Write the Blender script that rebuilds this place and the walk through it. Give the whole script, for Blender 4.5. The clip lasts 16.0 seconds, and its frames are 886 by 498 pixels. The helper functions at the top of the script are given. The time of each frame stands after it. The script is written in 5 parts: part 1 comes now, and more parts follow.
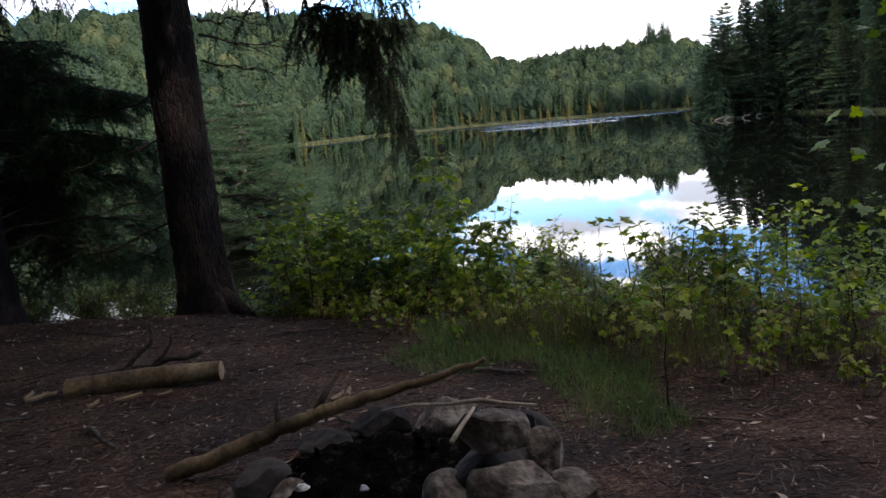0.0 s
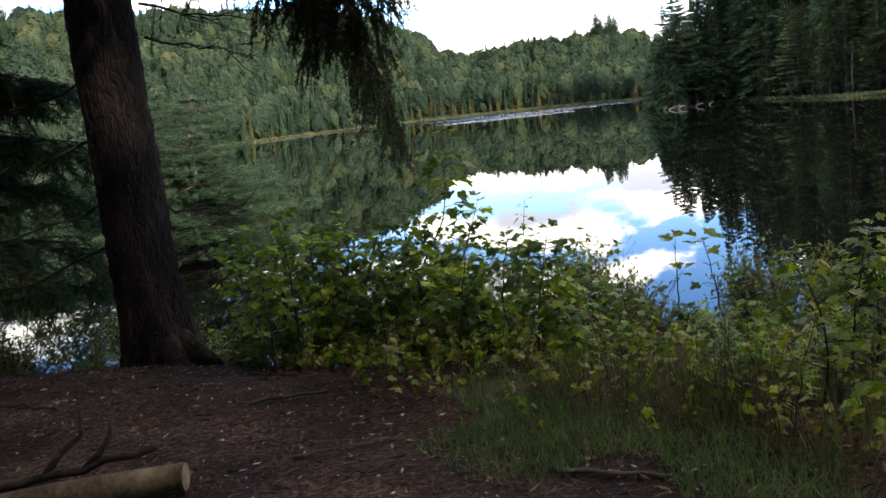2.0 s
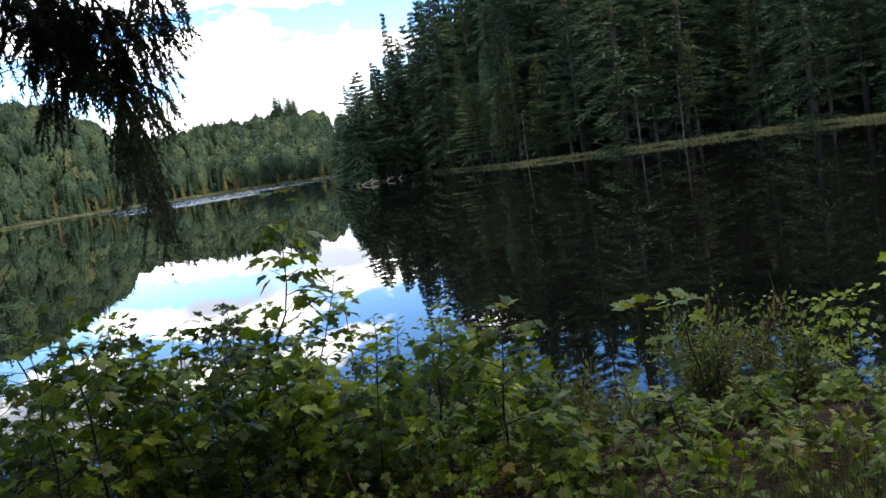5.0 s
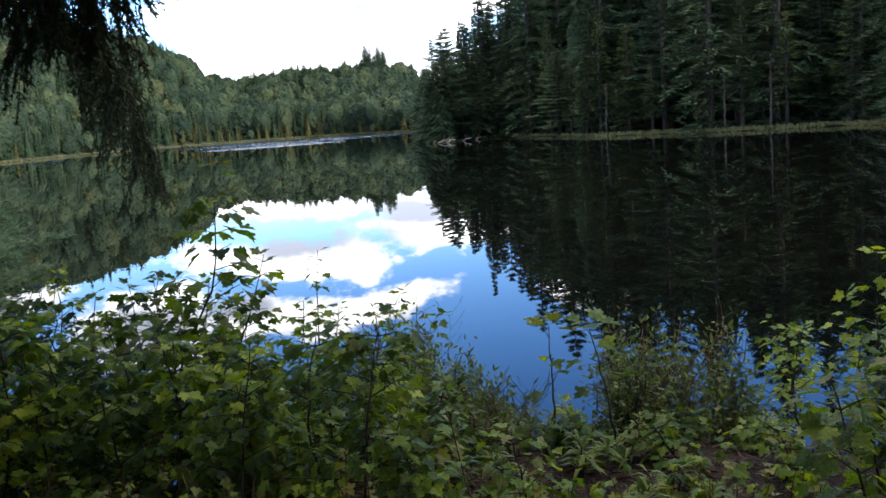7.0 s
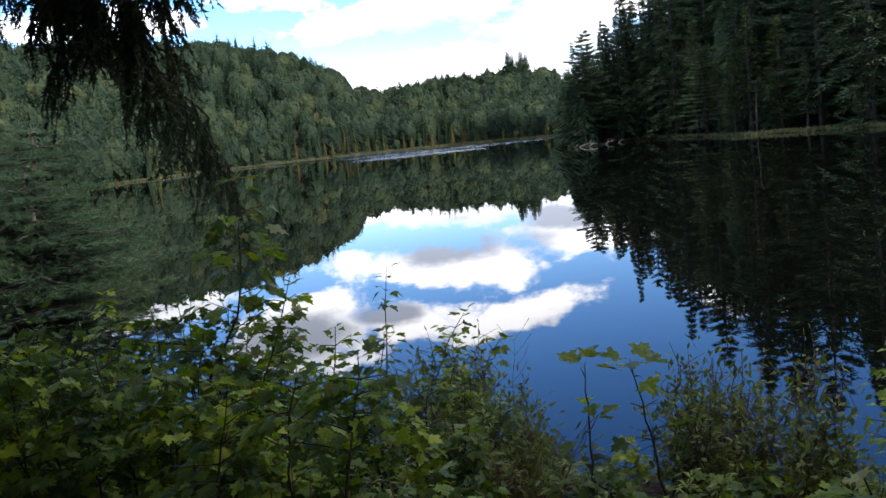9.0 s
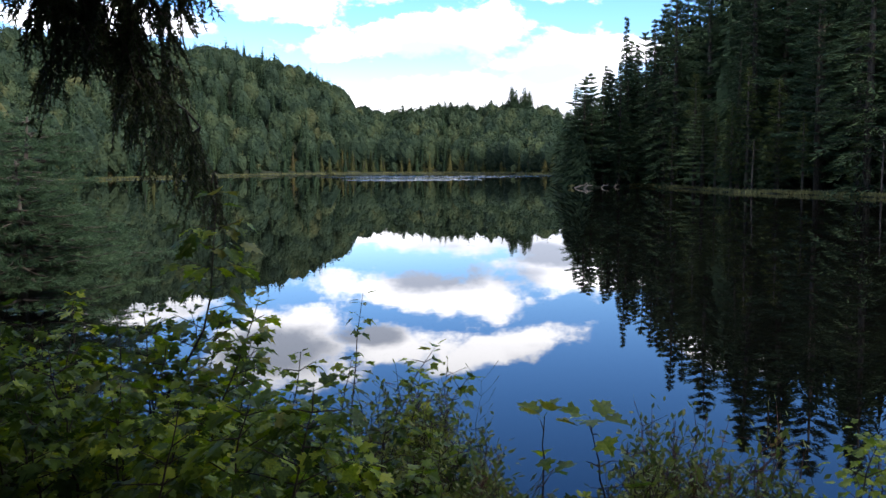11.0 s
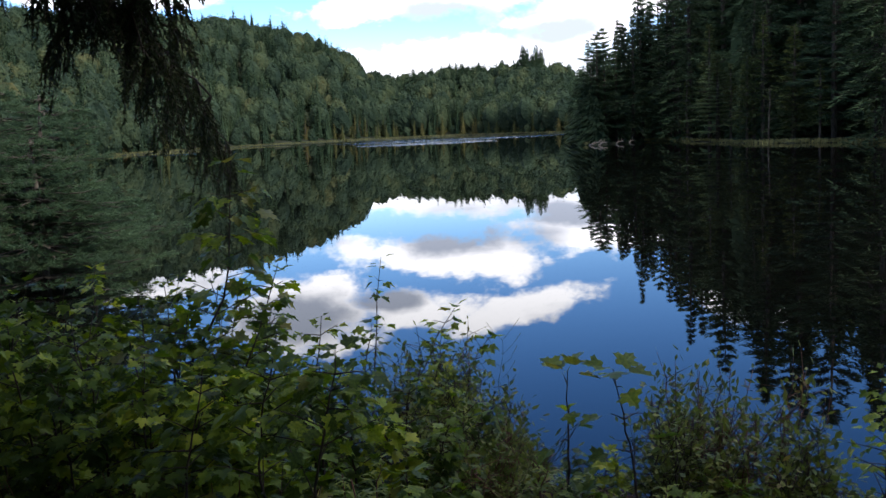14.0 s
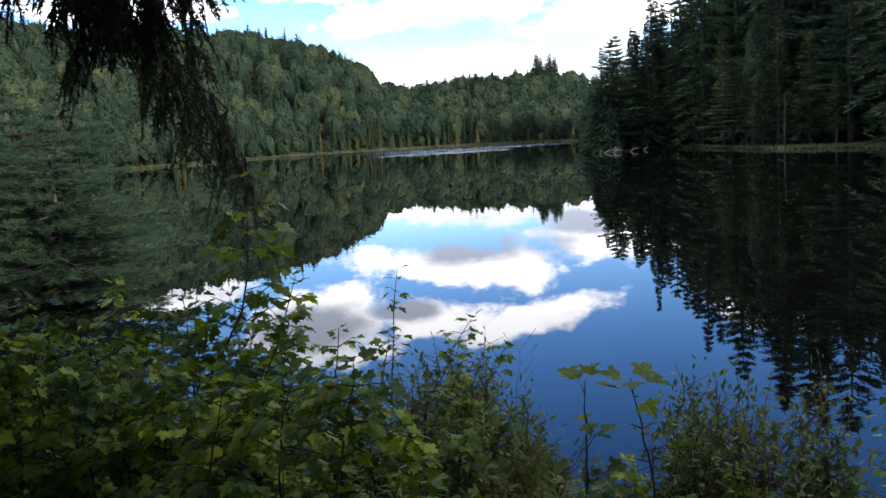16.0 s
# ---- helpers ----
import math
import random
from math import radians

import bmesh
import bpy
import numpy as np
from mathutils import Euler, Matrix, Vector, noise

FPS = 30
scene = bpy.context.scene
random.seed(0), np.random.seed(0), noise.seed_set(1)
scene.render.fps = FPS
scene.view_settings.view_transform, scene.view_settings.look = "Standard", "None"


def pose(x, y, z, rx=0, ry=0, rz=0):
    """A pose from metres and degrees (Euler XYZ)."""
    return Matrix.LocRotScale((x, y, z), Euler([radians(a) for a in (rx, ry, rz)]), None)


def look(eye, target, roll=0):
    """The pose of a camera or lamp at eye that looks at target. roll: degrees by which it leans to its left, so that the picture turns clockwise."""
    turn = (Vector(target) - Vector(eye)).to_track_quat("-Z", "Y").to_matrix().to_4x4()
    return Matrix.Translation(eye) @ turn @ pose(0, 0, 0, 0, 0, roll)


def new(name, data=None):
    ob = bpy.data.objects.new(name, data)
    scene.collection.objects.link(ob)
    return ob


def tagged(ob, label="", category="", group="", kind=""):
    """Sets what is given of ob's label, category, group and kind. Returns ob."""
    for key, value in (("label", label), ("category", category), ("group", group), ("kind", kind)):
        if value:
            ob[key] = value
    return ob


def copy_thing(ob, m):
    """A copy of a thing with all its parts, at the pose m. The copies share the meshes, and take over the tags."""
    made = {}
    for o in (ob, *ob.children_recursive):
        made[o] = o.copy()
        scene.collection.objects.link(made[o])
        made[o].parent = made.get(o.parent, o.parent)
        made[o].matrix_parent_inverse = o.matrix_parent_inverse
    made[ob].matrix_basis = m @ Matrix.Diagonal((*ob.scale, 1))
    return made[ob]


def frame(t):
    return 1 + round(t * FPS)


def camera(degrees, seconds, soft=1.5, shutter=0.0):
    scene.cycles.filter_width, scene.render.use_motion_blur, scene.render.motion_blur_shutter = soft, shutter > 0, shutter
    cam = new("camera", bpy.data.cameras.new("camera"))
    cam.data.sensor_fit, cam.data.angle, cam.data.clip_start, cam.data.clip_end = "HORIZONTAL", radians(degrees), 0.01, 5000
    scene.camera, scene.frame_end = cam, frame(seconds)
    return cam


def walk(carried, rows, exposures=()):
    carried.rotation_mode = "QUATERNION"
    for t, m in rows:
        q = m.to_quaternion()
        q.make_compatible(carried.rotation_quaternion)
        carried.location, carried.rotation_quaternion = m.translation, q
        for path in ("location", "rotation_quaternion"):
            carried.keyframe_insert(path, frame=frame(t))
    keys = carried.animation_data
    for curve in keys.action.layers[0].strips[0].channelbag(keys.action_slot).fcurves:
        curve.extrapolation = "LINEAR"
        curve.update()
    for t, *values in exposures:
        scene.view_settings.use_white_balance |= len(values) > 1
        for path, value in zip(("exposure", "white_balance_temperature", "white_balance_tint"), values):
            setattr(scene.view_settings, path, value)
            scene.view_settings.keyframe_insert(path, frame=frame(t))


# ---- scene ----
cam = camera(51.9, 16.0, shutter=0.12)

PATH = [
    (0, (-0.432, 0.398, 1.338), (-0.448, 2.378, 1.061), -5.1),
    (0.5, (-0.534, 0.781, 1.361), (-0.471, 2.754, 1.035), -5.5),
    (1, (-0.654, 1.256, 1.338), (-0.686, 3.226, 0.989), -6.7),
    (1.5, (-0.79, 1.625, 1.344), (-0.875, 3.592, 0.988), -6.3),
    (2, (-0.851, 2.002, 1.341), (-0.763, 3.977, 1.042), -6.2),
    (2.5, (-0.898, 2.288, 1.324), (-0.78, 4.27, 1.083), -7.0),
    (3, (-1.111, 2.532, 1.298), (-1.019, 4.517, 1.076), -6.3),
    (3.5, (-1.312, 2.796, 1.305), (-1.225, 4.777, 1.046), -5.1),
    (4, (-1.421, 3.208, 1.295), (-1.248, 5.181, 1.018), -9.1),
    (4.5, (-1.492, 3.626, 1.243), (-0.883, 5.519, 1.016), -9.6),
    (4.7, (-1.505, 3.708, 1.272), (-0.757, 5.550, 1.057), -9.2),
    (6.8, (-0.850, 3.662, 1.297), (-0.172, 5.533, 1.095), -6.1),
    (7, (-0.772, 3.662, 1.335), (-0.184, 5.553, 1.054), -4.1),
    (7.5, (-0.567, 3.829, 1.335), (-0.064, 5.758, 1.175), -3.9),
    (8, (-0.432, 3.927, 1.317), (-0.053, 5.879, 1.097), -5.2),
    (8.2, (-0.354, 3.955, 1.283), (-0.034, 5.911, 1.017), -7.4),
    (10.3, (-0.139, 4.061, 1.315), (0.118, 6.036, 1.129), -0.9),
    (10.5, (-0.135, 4.064, 1.319), (0.171, 6.031, 1.132), -0.3),
    (11, (-0.132, 4.054, 1.322), (0.176, 6.022, 1.139), -0.3),
    (11.5, (-0.137, 4.049, 1.32), (0.16, 6.018, 1.133), -0.7),
    (12, (-0.132, 4.063, 1.314), (0.162, 6.032, 1.118), -1.2),
    (12.5, (-0.132, 4.068, 1.309), (0.16, 6.035, 1.101), -1.3),
    (13, (-0.136, 4.082, 1.305), (0.155, 6.047, 1.073), -1.2),
    (13.5, (-0.134, 4.082, 1.303), (0.149, 6.045, 1.051), -1.8),
    (14, (-0.131, 4.073, 1.303), (0.137, 6.037, 1.041), -2.6),
    (14.5, (-0.134, 4.071, 1.304), (0.121, 6.036, 1.033), -2.7),
    (15, (-0.13, 4.072, 1.304), (0.112, 6.038, 1.031), -3.0),
    (15.5, (-0.133, 4.069, 1.303), (0.104, 6.037, 1.036), -3.2),
    (16, (-0.136, 4.057, 1.313), (0.1, 6.029, 1.073), -3.3),
]
walk(cam, [(t, look(eye, aim, lean)) for t, eye, aim, lean in PATH], exposures=((0.0, 1.45, 6700, 13), (0.8, 1.68, 6900, 13), (1.5, 1.85, 7100, 13), (2.2, 1.62, 6900, 13), (3.0, 1.32, 6650, 13), (3.6, 1.46, 6600, 13), (4.5, 1.66, 6600, 13), (7.0, 1.58, 6350, 13), (8.0, 1.24, 6300, 13), (12.0, 1.02, 6300, 13), (14.0, 0.88, 6250, 13), (15.0, 0.92, 6250, 13), (16.0, 1.08, 6250, 13)))

# ---- light ----
world = bpy.data.worlds.new("lake_sky")
scene.world = world
world.use_nodes = True
SUN_AZ, SUN_EL = 138.0, 42.0   # degrees right of straight ahead, degrees up


def build_world():
    nt = world.node_tree
    nt.nodes.clear()
    N, L = nt.nodes.new, nt.links.new
    out = N("ShaderNodeOutputWorld")
    sky = N("ShaderNodeTexSky")
    sky.sky_type = "NISHITA"
    sky.sun_disc = False
    sky.sun_elevation = radians(SUN_EL)
    sky.sun_rotation = radians(SUN_AZ)
    sky.altitude, sky.air_density, sky.dust_density, sky.ozone_density = 800.0, 1.0, 0.1, 3.0
    b1 = N("ShaderNodeBackground")
    b1.inputs[1].default_value = 0.15
    deep = N("ShaderNodeHueSaturation")
    deep.inputs["Hue"].default_value, deep.inputs["Saturation"].default_value = 0.510, 1.3
    L(sky.outputs[0], deep.inputs["Color"])
    L(deep.outputs[0], b1.inputs[0])
    co = N("ShaderNodeTexCoord")
    sep = N("ShaderNodeSeparateXYZ")
    L(co.outputs["Generated"], sep.inputs[0])

    def math_node(op, a, b):
        m = N("ShaderNodeMath")
        m.operation = op
        for i, v in enumerate((a, b)):
            if isinstance(v, (int, float)):
                m.inputs[i].default_value = v
            else:
                L(v, m.inputs[i])
        return m.outputs[0]
    mp = N("ShaderNodeMapping")
    mp.inputs["Location"].default_value = CLOUD_SHIFT
    mp.inputs["Scale"].default_value = (2.6, 2.6, 8.5)
    L(co.outputs["Generated"], mp.inputs[0])
    n1 = N("ShaderNodeTexNoise")
    n1.inputs["Scale"].default_value = 1.0
    n1.inputs["Detail"].default_value = 8
    n1.inputs["Roughness"].default_value = 0.5
    L(mp.outputs[0], n1.inputs["Vector"])
    ramp = N("ShaderNodeValToRGB")
    ramp.color_ramp.elements[0].position = 0.505
    ramp.color_ramp.elements[1].position = 0.60
    # cumulus crowds towards the horizon
    low = math_node("MULTIPLY", math_node("SUBTRACT", 0.20, sep.outputs[2]), 0.42)
    low2 = math_node("MAXIMUM", low, -0.08)
    # and closes in again overhead, out of view, to whiten the ambient light
    high = math_node("MINIMUM", math_node("MAXIMUM", math_node("MULTIPLY", math_node("SUBTRACT", sep.outputs[2], 0.40), 0.6), 0.0), 0.17)
    L(math_node("ADD", n1.outputs["Fac"], math_node("ADD", low2, high)), ramp.inputs[0])
    # cumulus banks over the lake, by bearing and height in degrees
    az = math_node("MULTIPLY", math_node("ARCTAN2", sep.outputs[0], sep.outputs[1]), 57.2958)
    el = math_node("MULTIPLY", math_node("ARCSINE", sep.outputs[2], 0.0), 57.2958)

    def bank(rows):
        best = None
        for a0, e0, wa, we, slope in rows:
            da = math_node("SUBTRACT", az, a0)
            de = math_node("SUBTRACT", math_node("SUBTRACT", el, e0), math_node("MULTIPLY", da, slope))
            u, v = math_node("DIVIDE", da, wa), math_node("DIVIDE", de, we)
            r = math_node("SQRT", math_node("ADD", math_node("MULTIPLY", u, u), math_node("MULTIPLY", v, v)), 0.0)
            f = math_node("SUBTRACT", 1.0, r)
            best = f if best is None else math_node("MAXIMUM", best, f)
        return math_node("MAXIMUM", best, -1.0)
    lumps = N("ShaderNodeTexNoise")
    lumps.inputs["Scale"].default_value, lumps.inputs["Detail"].default_value, lumps.inputs["Roughness"].default_value = 22.0, 9, 0.6
    flat = N("ShaderNodeMapping")
    flat.inputs["Scale"].default_value = (1.0, 1.0, 1.7)
    L(co.outputs["Generated"], flat.inputs[0])
    L(flat.outputs[0], lumps.inputs["Vector"])
    wobble = math_node("MULTIPLY", math_node("SUBTRACT", lumps.outputs["Fac"], 0.5), 1.7)
    body = math_node("ADD", bank(CLOUD_BANKS), wobble)
    edge = N("ShaderNodeMapRange")
    edge.interpolation_type = "SMOOTHSTEP"
    edge.inputs[1].default_value, edge.inputs[2].default_value = 0.02, 0.42
    L(body, edge.inputs[0])
    off = math_node("MAXIMUM", math_node("SUBTRACT", math_node("ABSOLUTE", math_node("SUBTRACT", az, 5.0), 0.0), 40.0), math_node("SUBTRACT", el, 26.0))
    beyond = N("ShaderNodeMapRange")
    beyond.inputs[1].default_value, beyond.inputs[2].default_value = 0.0, 10.0
    L(off, beyond.inputs[0])
    cover = math_node("MAXIMUM", edge.outputs[0], math_node("MULTIPLY", ramp.outputs[0], beyond.outputs[0]))
    # grey undersides
    n2 = N("ShaderNodeTexNoise")
    n2.inputs["Scale"].default_value = 2.2
    n2.inputs["Detail"].default_value = 5
    L(mp.outputs[0], n2.inputs["Vector"])
    base = N("ShaderNodeMapRange")
    base.interpolation_type = "SMOOTHSTEP"
    base.inputs[1].default_value, base.inputs[2].default_value = -0.25, 0.5
    L(math_node("ADD", bank(CLOUD_BASES), math_node("MULTIPLY", wobble, 0.6)), base.inputs[0])
    cr = N("ShaderNodeValToRGB")
    cr.color_ramp.elements[0].position, cr.color_ramp.elements[0].color = 0.0, (1.0, 0.99, 0.98, 1)
    cr.color_ramp.elements[1].position, cr.color_ramp.elements[1].color = 1.0, (0.30, 0.33, 0.39, 1)
    thin = math_node("MULTIPLY", math_node("MAXIMUM", math_node("SUBTRACT", 0.54, n2.outputs["Fac"]), 0.0), 3.5)
    L(math_node("MAXIMUM", base.outputs[0], thin), cr.inputs[0])
    b2 = N("ShaderNodeBackground")
    b2.inputs[1].default_value = 1.55
    L(cr.outputs[0], b2.inputs[0])
    mix = N("ShaderNodeMixShader")
    L(cover, mix.inputs[0])
    L(b1.outputs[0], mix.inputs[1])
    L(b2.outputs[0], mix.inputs[2])
    L(mix.outputs[0], out.inputs[0])


CLOUD_SHIFT = (1.3, 0.4, 0.0)
# bearing, height, half width, half height, slope
CLOUD_BANKS = ((9.0, 3.6, 14.0, 2.1, 0.0), (16.5, 6.0, 4.5, 2.4, 0.0), (7.5, 7.9, 8.0, 1.5, 0.06), (11.0, 8.3, 3.6, 1.9, 0.0), (18.0, 6.9, 5.0, 1.5, 0.0),
               (-0.8, 11.2, 6.4, 2.9, 0.0), (6.0, 11.3, 5.5, 1.5, 0.05), (12.5, 11.5, 5.8, 1.2, -0.2), (-11.0, 8.5, 6.5, 1.3, 0.0), (-24.0, 9.5, 8.0, 2.6, 0.0),
               (27.0, 10.9, 4.0, 1.9, 0.0), (36.0, 8.0, 8.0, 3.0, 0.0), (-30.0, 17.0, 9.0, 2.5, 0.0))
CLOUD_BASES = ((8.5, 6.9, 4.6, 1.2, 0.0), (-1.5, 11.4, 4.6, 1.7, 0.0), (4.0, 10.6, 3.0, 0.8, 0.0), (15.5, 5.6, 3.5, 1.0, 0.0), (-24.0, 8.5, 6.0, 1.4, 0.0), (27.0, 10.0, 3.0, 0.8, 0.0))
build_world()
sun = new("sun", bpy.data.lights.new("sun", "SUN"))
sun.data.energy, sun.data.angle, sun.data.color = 2.2, radians(2.0), (1.0, 0.95, 0.86)
_az, _el = radians(SUN_AZ), radians(SUN_EL)
sun.matrix_world = look((40 * math.sin(_az), 40 * math.cos(_az), 40), (40 * math.sin(_az) - math.sin(_az) * math.cos(_el), 40 * math.cos(_az) - math.cos(_az) * math.cos(_el), 40 - math.sin(_el)))

# ---- materials ----


def rgba(c):
    return (c[0], c[1], c[2], 1.0)


def surface(name, stops, scale=4.0, detail=6.0, rough=0.85, bump=0.3, bump_scale=30.0, bump_dist=0.01, stretch=(1, 1, 1),
            island=0.0, per_object=0.0, translucent=0.0, spec=0.3, fine=0.25, voronoi=0.0, normal_world=False):
    """A mottled surface: broad and fine noise through a colour ramp, with relief."""
    m = bpy.data.materials.new(name)
    m.use_nodes = True
    nt = m.node_tree
    N, L = nt.nodes.new, nt.links.new
    bs = nt.nodes["Principled BSDF"]
    outn = nt.nodes["Material Output"]
    co = N("ShaderNodeTexCoord")
    if normal_world:
        geo0 = N("ShaderNodeNewGeometry")
        vec = geo0.outputs["Position"]
    else:
        vec = co.outputs["Object"]
    mp = N("ShaderNodeMapping")
    mp.inputs["Scale"].default_value = stretch
    L(vec, mp.inputs[0])
    n1 = N("ShaderNodeTexNoise")
    n1.inputs["Scale"].default_value, n1.inputs["Detail"].default_value = scale, detail
    L(mp.outputs[0], n1.inputs["Vector"])
    n2 = N("ShaderNodeTexNoise")
    n2.inputs["Scale"].default_value, n2.inputs["Detail"].default_value = bump_scale, 4.0
    L(mp.outputs[0], n2.inputs["Vector"])

    def mth(op, a, b):
        q = N("ShaderNodeMath")
        q.operation = op
        for i, v in enumerate((a, b)):
            if isinstance(v, (int, float)):
                q.inputs[i].default_value = v
            else:
                L(v, q.inputs[i])
        return q.outputs[0]
    fac = mth("ADD", n1.outputs["Fac"], mth("MULTIPLY", mth("SUBTRACT", n2.outputs["Fac"], 0.5), fine * 2))
    if island:
        g = N("ShaderNodeNewGeometry")
        fac = mth("ADD", fac, mth("MULTIPLY", mth("SUBTRACT", g.outputs["Random Per Island"], 0.5), island))
    if per_object:
        oi = N("ShaderNodeObjectInfo")
        fac = mth("ADD", fac, mth("MULTIPLY", mth("SUBTRACT", oi.outputs["Random"], 0.5), per_object))
    ramp = N("ShaderNodeValToRGB")
    el = ramp.color_ramp.elements
    while len(el) < len(stops):
        el.new(0.5)
    for e, (p, c) in zip(el, stops):
        e.position, e.color = p, rgba(c)
    L(fac, ramp.inputs[0])
    L(ramp.outputs[0], bs.inputs["Base Color"])
    bs.inputs["Roughness"].default_value = rough
    bs.inputs["Specular IOR Level"].default_value = spec
    if bump:
        h = n2.outputs["Fac"]
        if voronoi:
            v = N("ShaderNodeTexVoronoi")
            v.feature = "DISTANCE_TO_EDGE"
            v.inputs["Scale"].default_value = voronoi
            L(mp.outputs[0], v.inputs["Vector"])
            h = mth("ADD", mth("MULTIPLY", h, 0.5), mth("MINIMUM", mth("MULTIPLY", v.outputs["Distance"], 3.0), 0.6))
        b = N("ShaderNodeBump")
        b.inputs["Strength"].default_value, b.inputs["Distance"].default_value = bump, bump_dist
        L(h, b.inputs["Height"])
        L(b.outputs[0], bs.inputs["Normal"])
    if translucent:
        t = N("ShaderNodeBsdfTranslucent")
        hs = N("ShaderNodeHueSaturation")
        hs.inputs["Value"].default_value = 1.4
        hs.inputs["Saturation"].default_value = 1.1
        L(ramp.outputs[0], hs.inputs["Color"])
        L(hs.outputs[0], t.inputs[0])
        mx = N("ShaderNodeMixShader")
        mx.inputs[0].default_value = translucent
        L(bs.outputs[0], mx.inputs[1])
        L(t.outputs[0], mx.inputs[2])
        L(mx.outputs[0], outn.inputs[0])
    return m


def ground_material():
    """Needle litter round the camp, dark leaf mould under the far woods, brown mud below the water line."""
    m = bpy.data.materials.new("forest_floor")
    m.use_nodes = True
    nt = m.node_tree
    N, L = nt.nodes.new, nt.links.new
    bs = nt.nodes["Principled BSDF"]
    g = N("ShaderNodeNewGeometry")
    n1 = N("ShaderNodeTexNoise")
    n1.inputs["Scale"].default_value, n1.inputs["Detail"].default_value = 1.1, 6
    n2 = N("ShaderNodeTexNoise")
    n2.inputs["Scale"].default_value, n2.inputs["Detail"].default_value, n2.inputs["Roughness"].default_value = 38.0, 8, 0.7
    n3 = N("ShaderNodeTexVoronoi")
    n3.inputs["Scale"].default_value = 55.0
    for n in (n1, n2, n3):
        L(g.outputs["Position"], n.inputs["Vector"])

    def mth(op, a, b):
        q = N("ShaderNodeMath")
        q.operation = op
        for i, v in enumerate((a, b)):
            if isinstance(v, (int, float)):
                q.inputs[i].default_value = v
            else:
                L(v, q.inputs[i])
        return q.outputs[0]
    fac = mth("ADD", mth("MULTIPLY", n1.outputs["Fac"], 0.45), mth("MULTIPLY", n2.outputs["Fac"], 0.6))
    ramp = N("ShaderNodeValToRGB")
    el = ramp.color_ramp.elements
    el.new(0.5), el.new(0.6)
    for e, (p, c) in zip(el, ((0.40, (0.0045, 0.0020, 0.0011)), (0.48, (0.016, 0.0072, 0.0038)), (0.55, (0.040, 0.0195, 0.0105)), (0.64, (0.13, 0.080, 0.050)))):
        e.position, e.color = p, rgba(c)
    L(fac, ramp.inputs[0])
    sep = N("ShaderNodeSeparateXYZ")
    L(g.outputs["Position"], sep.inputs[0])
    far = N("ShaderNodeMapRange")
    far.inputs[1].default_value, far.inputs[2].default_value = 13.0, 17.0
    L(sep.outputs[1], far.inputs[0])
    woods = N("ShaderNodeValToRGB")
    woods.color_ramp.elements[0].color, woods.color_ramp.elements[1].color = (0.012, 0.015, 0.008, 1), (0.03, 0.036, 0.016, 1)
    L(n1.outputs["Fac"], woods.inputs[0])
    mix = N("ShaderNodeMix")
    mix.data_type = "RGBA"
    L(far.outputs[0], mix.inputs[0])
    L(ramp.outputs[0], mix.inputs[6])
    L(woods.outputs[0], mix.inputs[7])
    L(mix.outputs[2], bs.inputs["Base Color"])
    bs.inputs["Roughness"].default_value = 0.9
    bs.inputs["Specular IOR Level"].default_value = 0.2
    b = N("ShaderNodeBump")
    b.inputs["Strength"].default_value, b.inputs["Distance"].default_value = 0.9, 0.02
    L(mth("ADD", n2.outputs["Fac"], mth("MULTIPLY", n3.outputs["Distance"], 0.5)), b.inputs["Height"])
    L(b.outputs[0], bs.inputs["Normal"])
    return m


def water_material():
    m = bpy.data.materials.new("lake_water")
    m.use_nodes = True
    nt = m.node_tree
    N, L = nt.nodes.new, nt.links.new
    bs = nt.nodes["Principled BSDF"]
    bs.inputs["Base Color"].default_value = (0.0015, 0.0015, 0.0012, 1)
    bs.inputs["IOR"].default_value = 1.333
    bs.inputs["Specular IOR Level"].default_value = 0.5
    bs.inputs["Roughness"].default_value = 0.0
    g = N("ShaderNodeNewGeometry")
    n1 = N("ShaderNodeTexNoise")
    n1.inputs["Scale"].default_value, n1.inputs["Detail"].default_value = 0.9, 2
    mp = N("ShaderNodeMapping")
    mp.inputs["Scale"].default_value = (0.5, 1.6, 1)
    L(g.outputs["Position"], mp.inputs[0])
    L(mp.outputs[0], n1.inputs["Vector"])
    calm = N("ShaderNodeBump")
    calm.inputs["Strength"].default_value, calm.inputs["Distance"].default_value = 0.05, 0.006
    L(n1.outputs["Fac"], calm.inputs["Height"])
    L(calm.outputs[0], bs.inputs["Normal"])
    return m


def ripple_material():
    """Water ruffled by a breeze: the same water with short choppy waves."""
    m = bpy.data.materials.new("ruffled_water")
    m.use_nodes = True
    nt = m.node_tree
    N, L = nt.nodes.new, nt.links.new
    bs = nt.nodes["Principled BSDF"]
    bs.inputs["Base Color"].default_value = (0.01, 0.012, 0.014, 1)
    bs.inputs["IOR"].default_value = 1.333
    bs.inputs["Roughness"].default_value = 0.12
    g = N("ShaderNodeNewGeometry")
    n1 = N("ShaderNodeTexNoise")
    n1.inputs["Scale"].default_value, n1.inputs["Detail"].default_value = 0.8, 4
    L(g.outputs["Position"], n1.inputs["Vector"])
    b = N("ShaderNodeBump")
    b.inputs["Strength"].default_value, b.inputs["Distance"].default_value = 1.0, 0.24
    L(n1.outputs["Fac"], b.inputs["Height"])
    L(b.outputs[0], bs.inputs["Normal"])
    return m


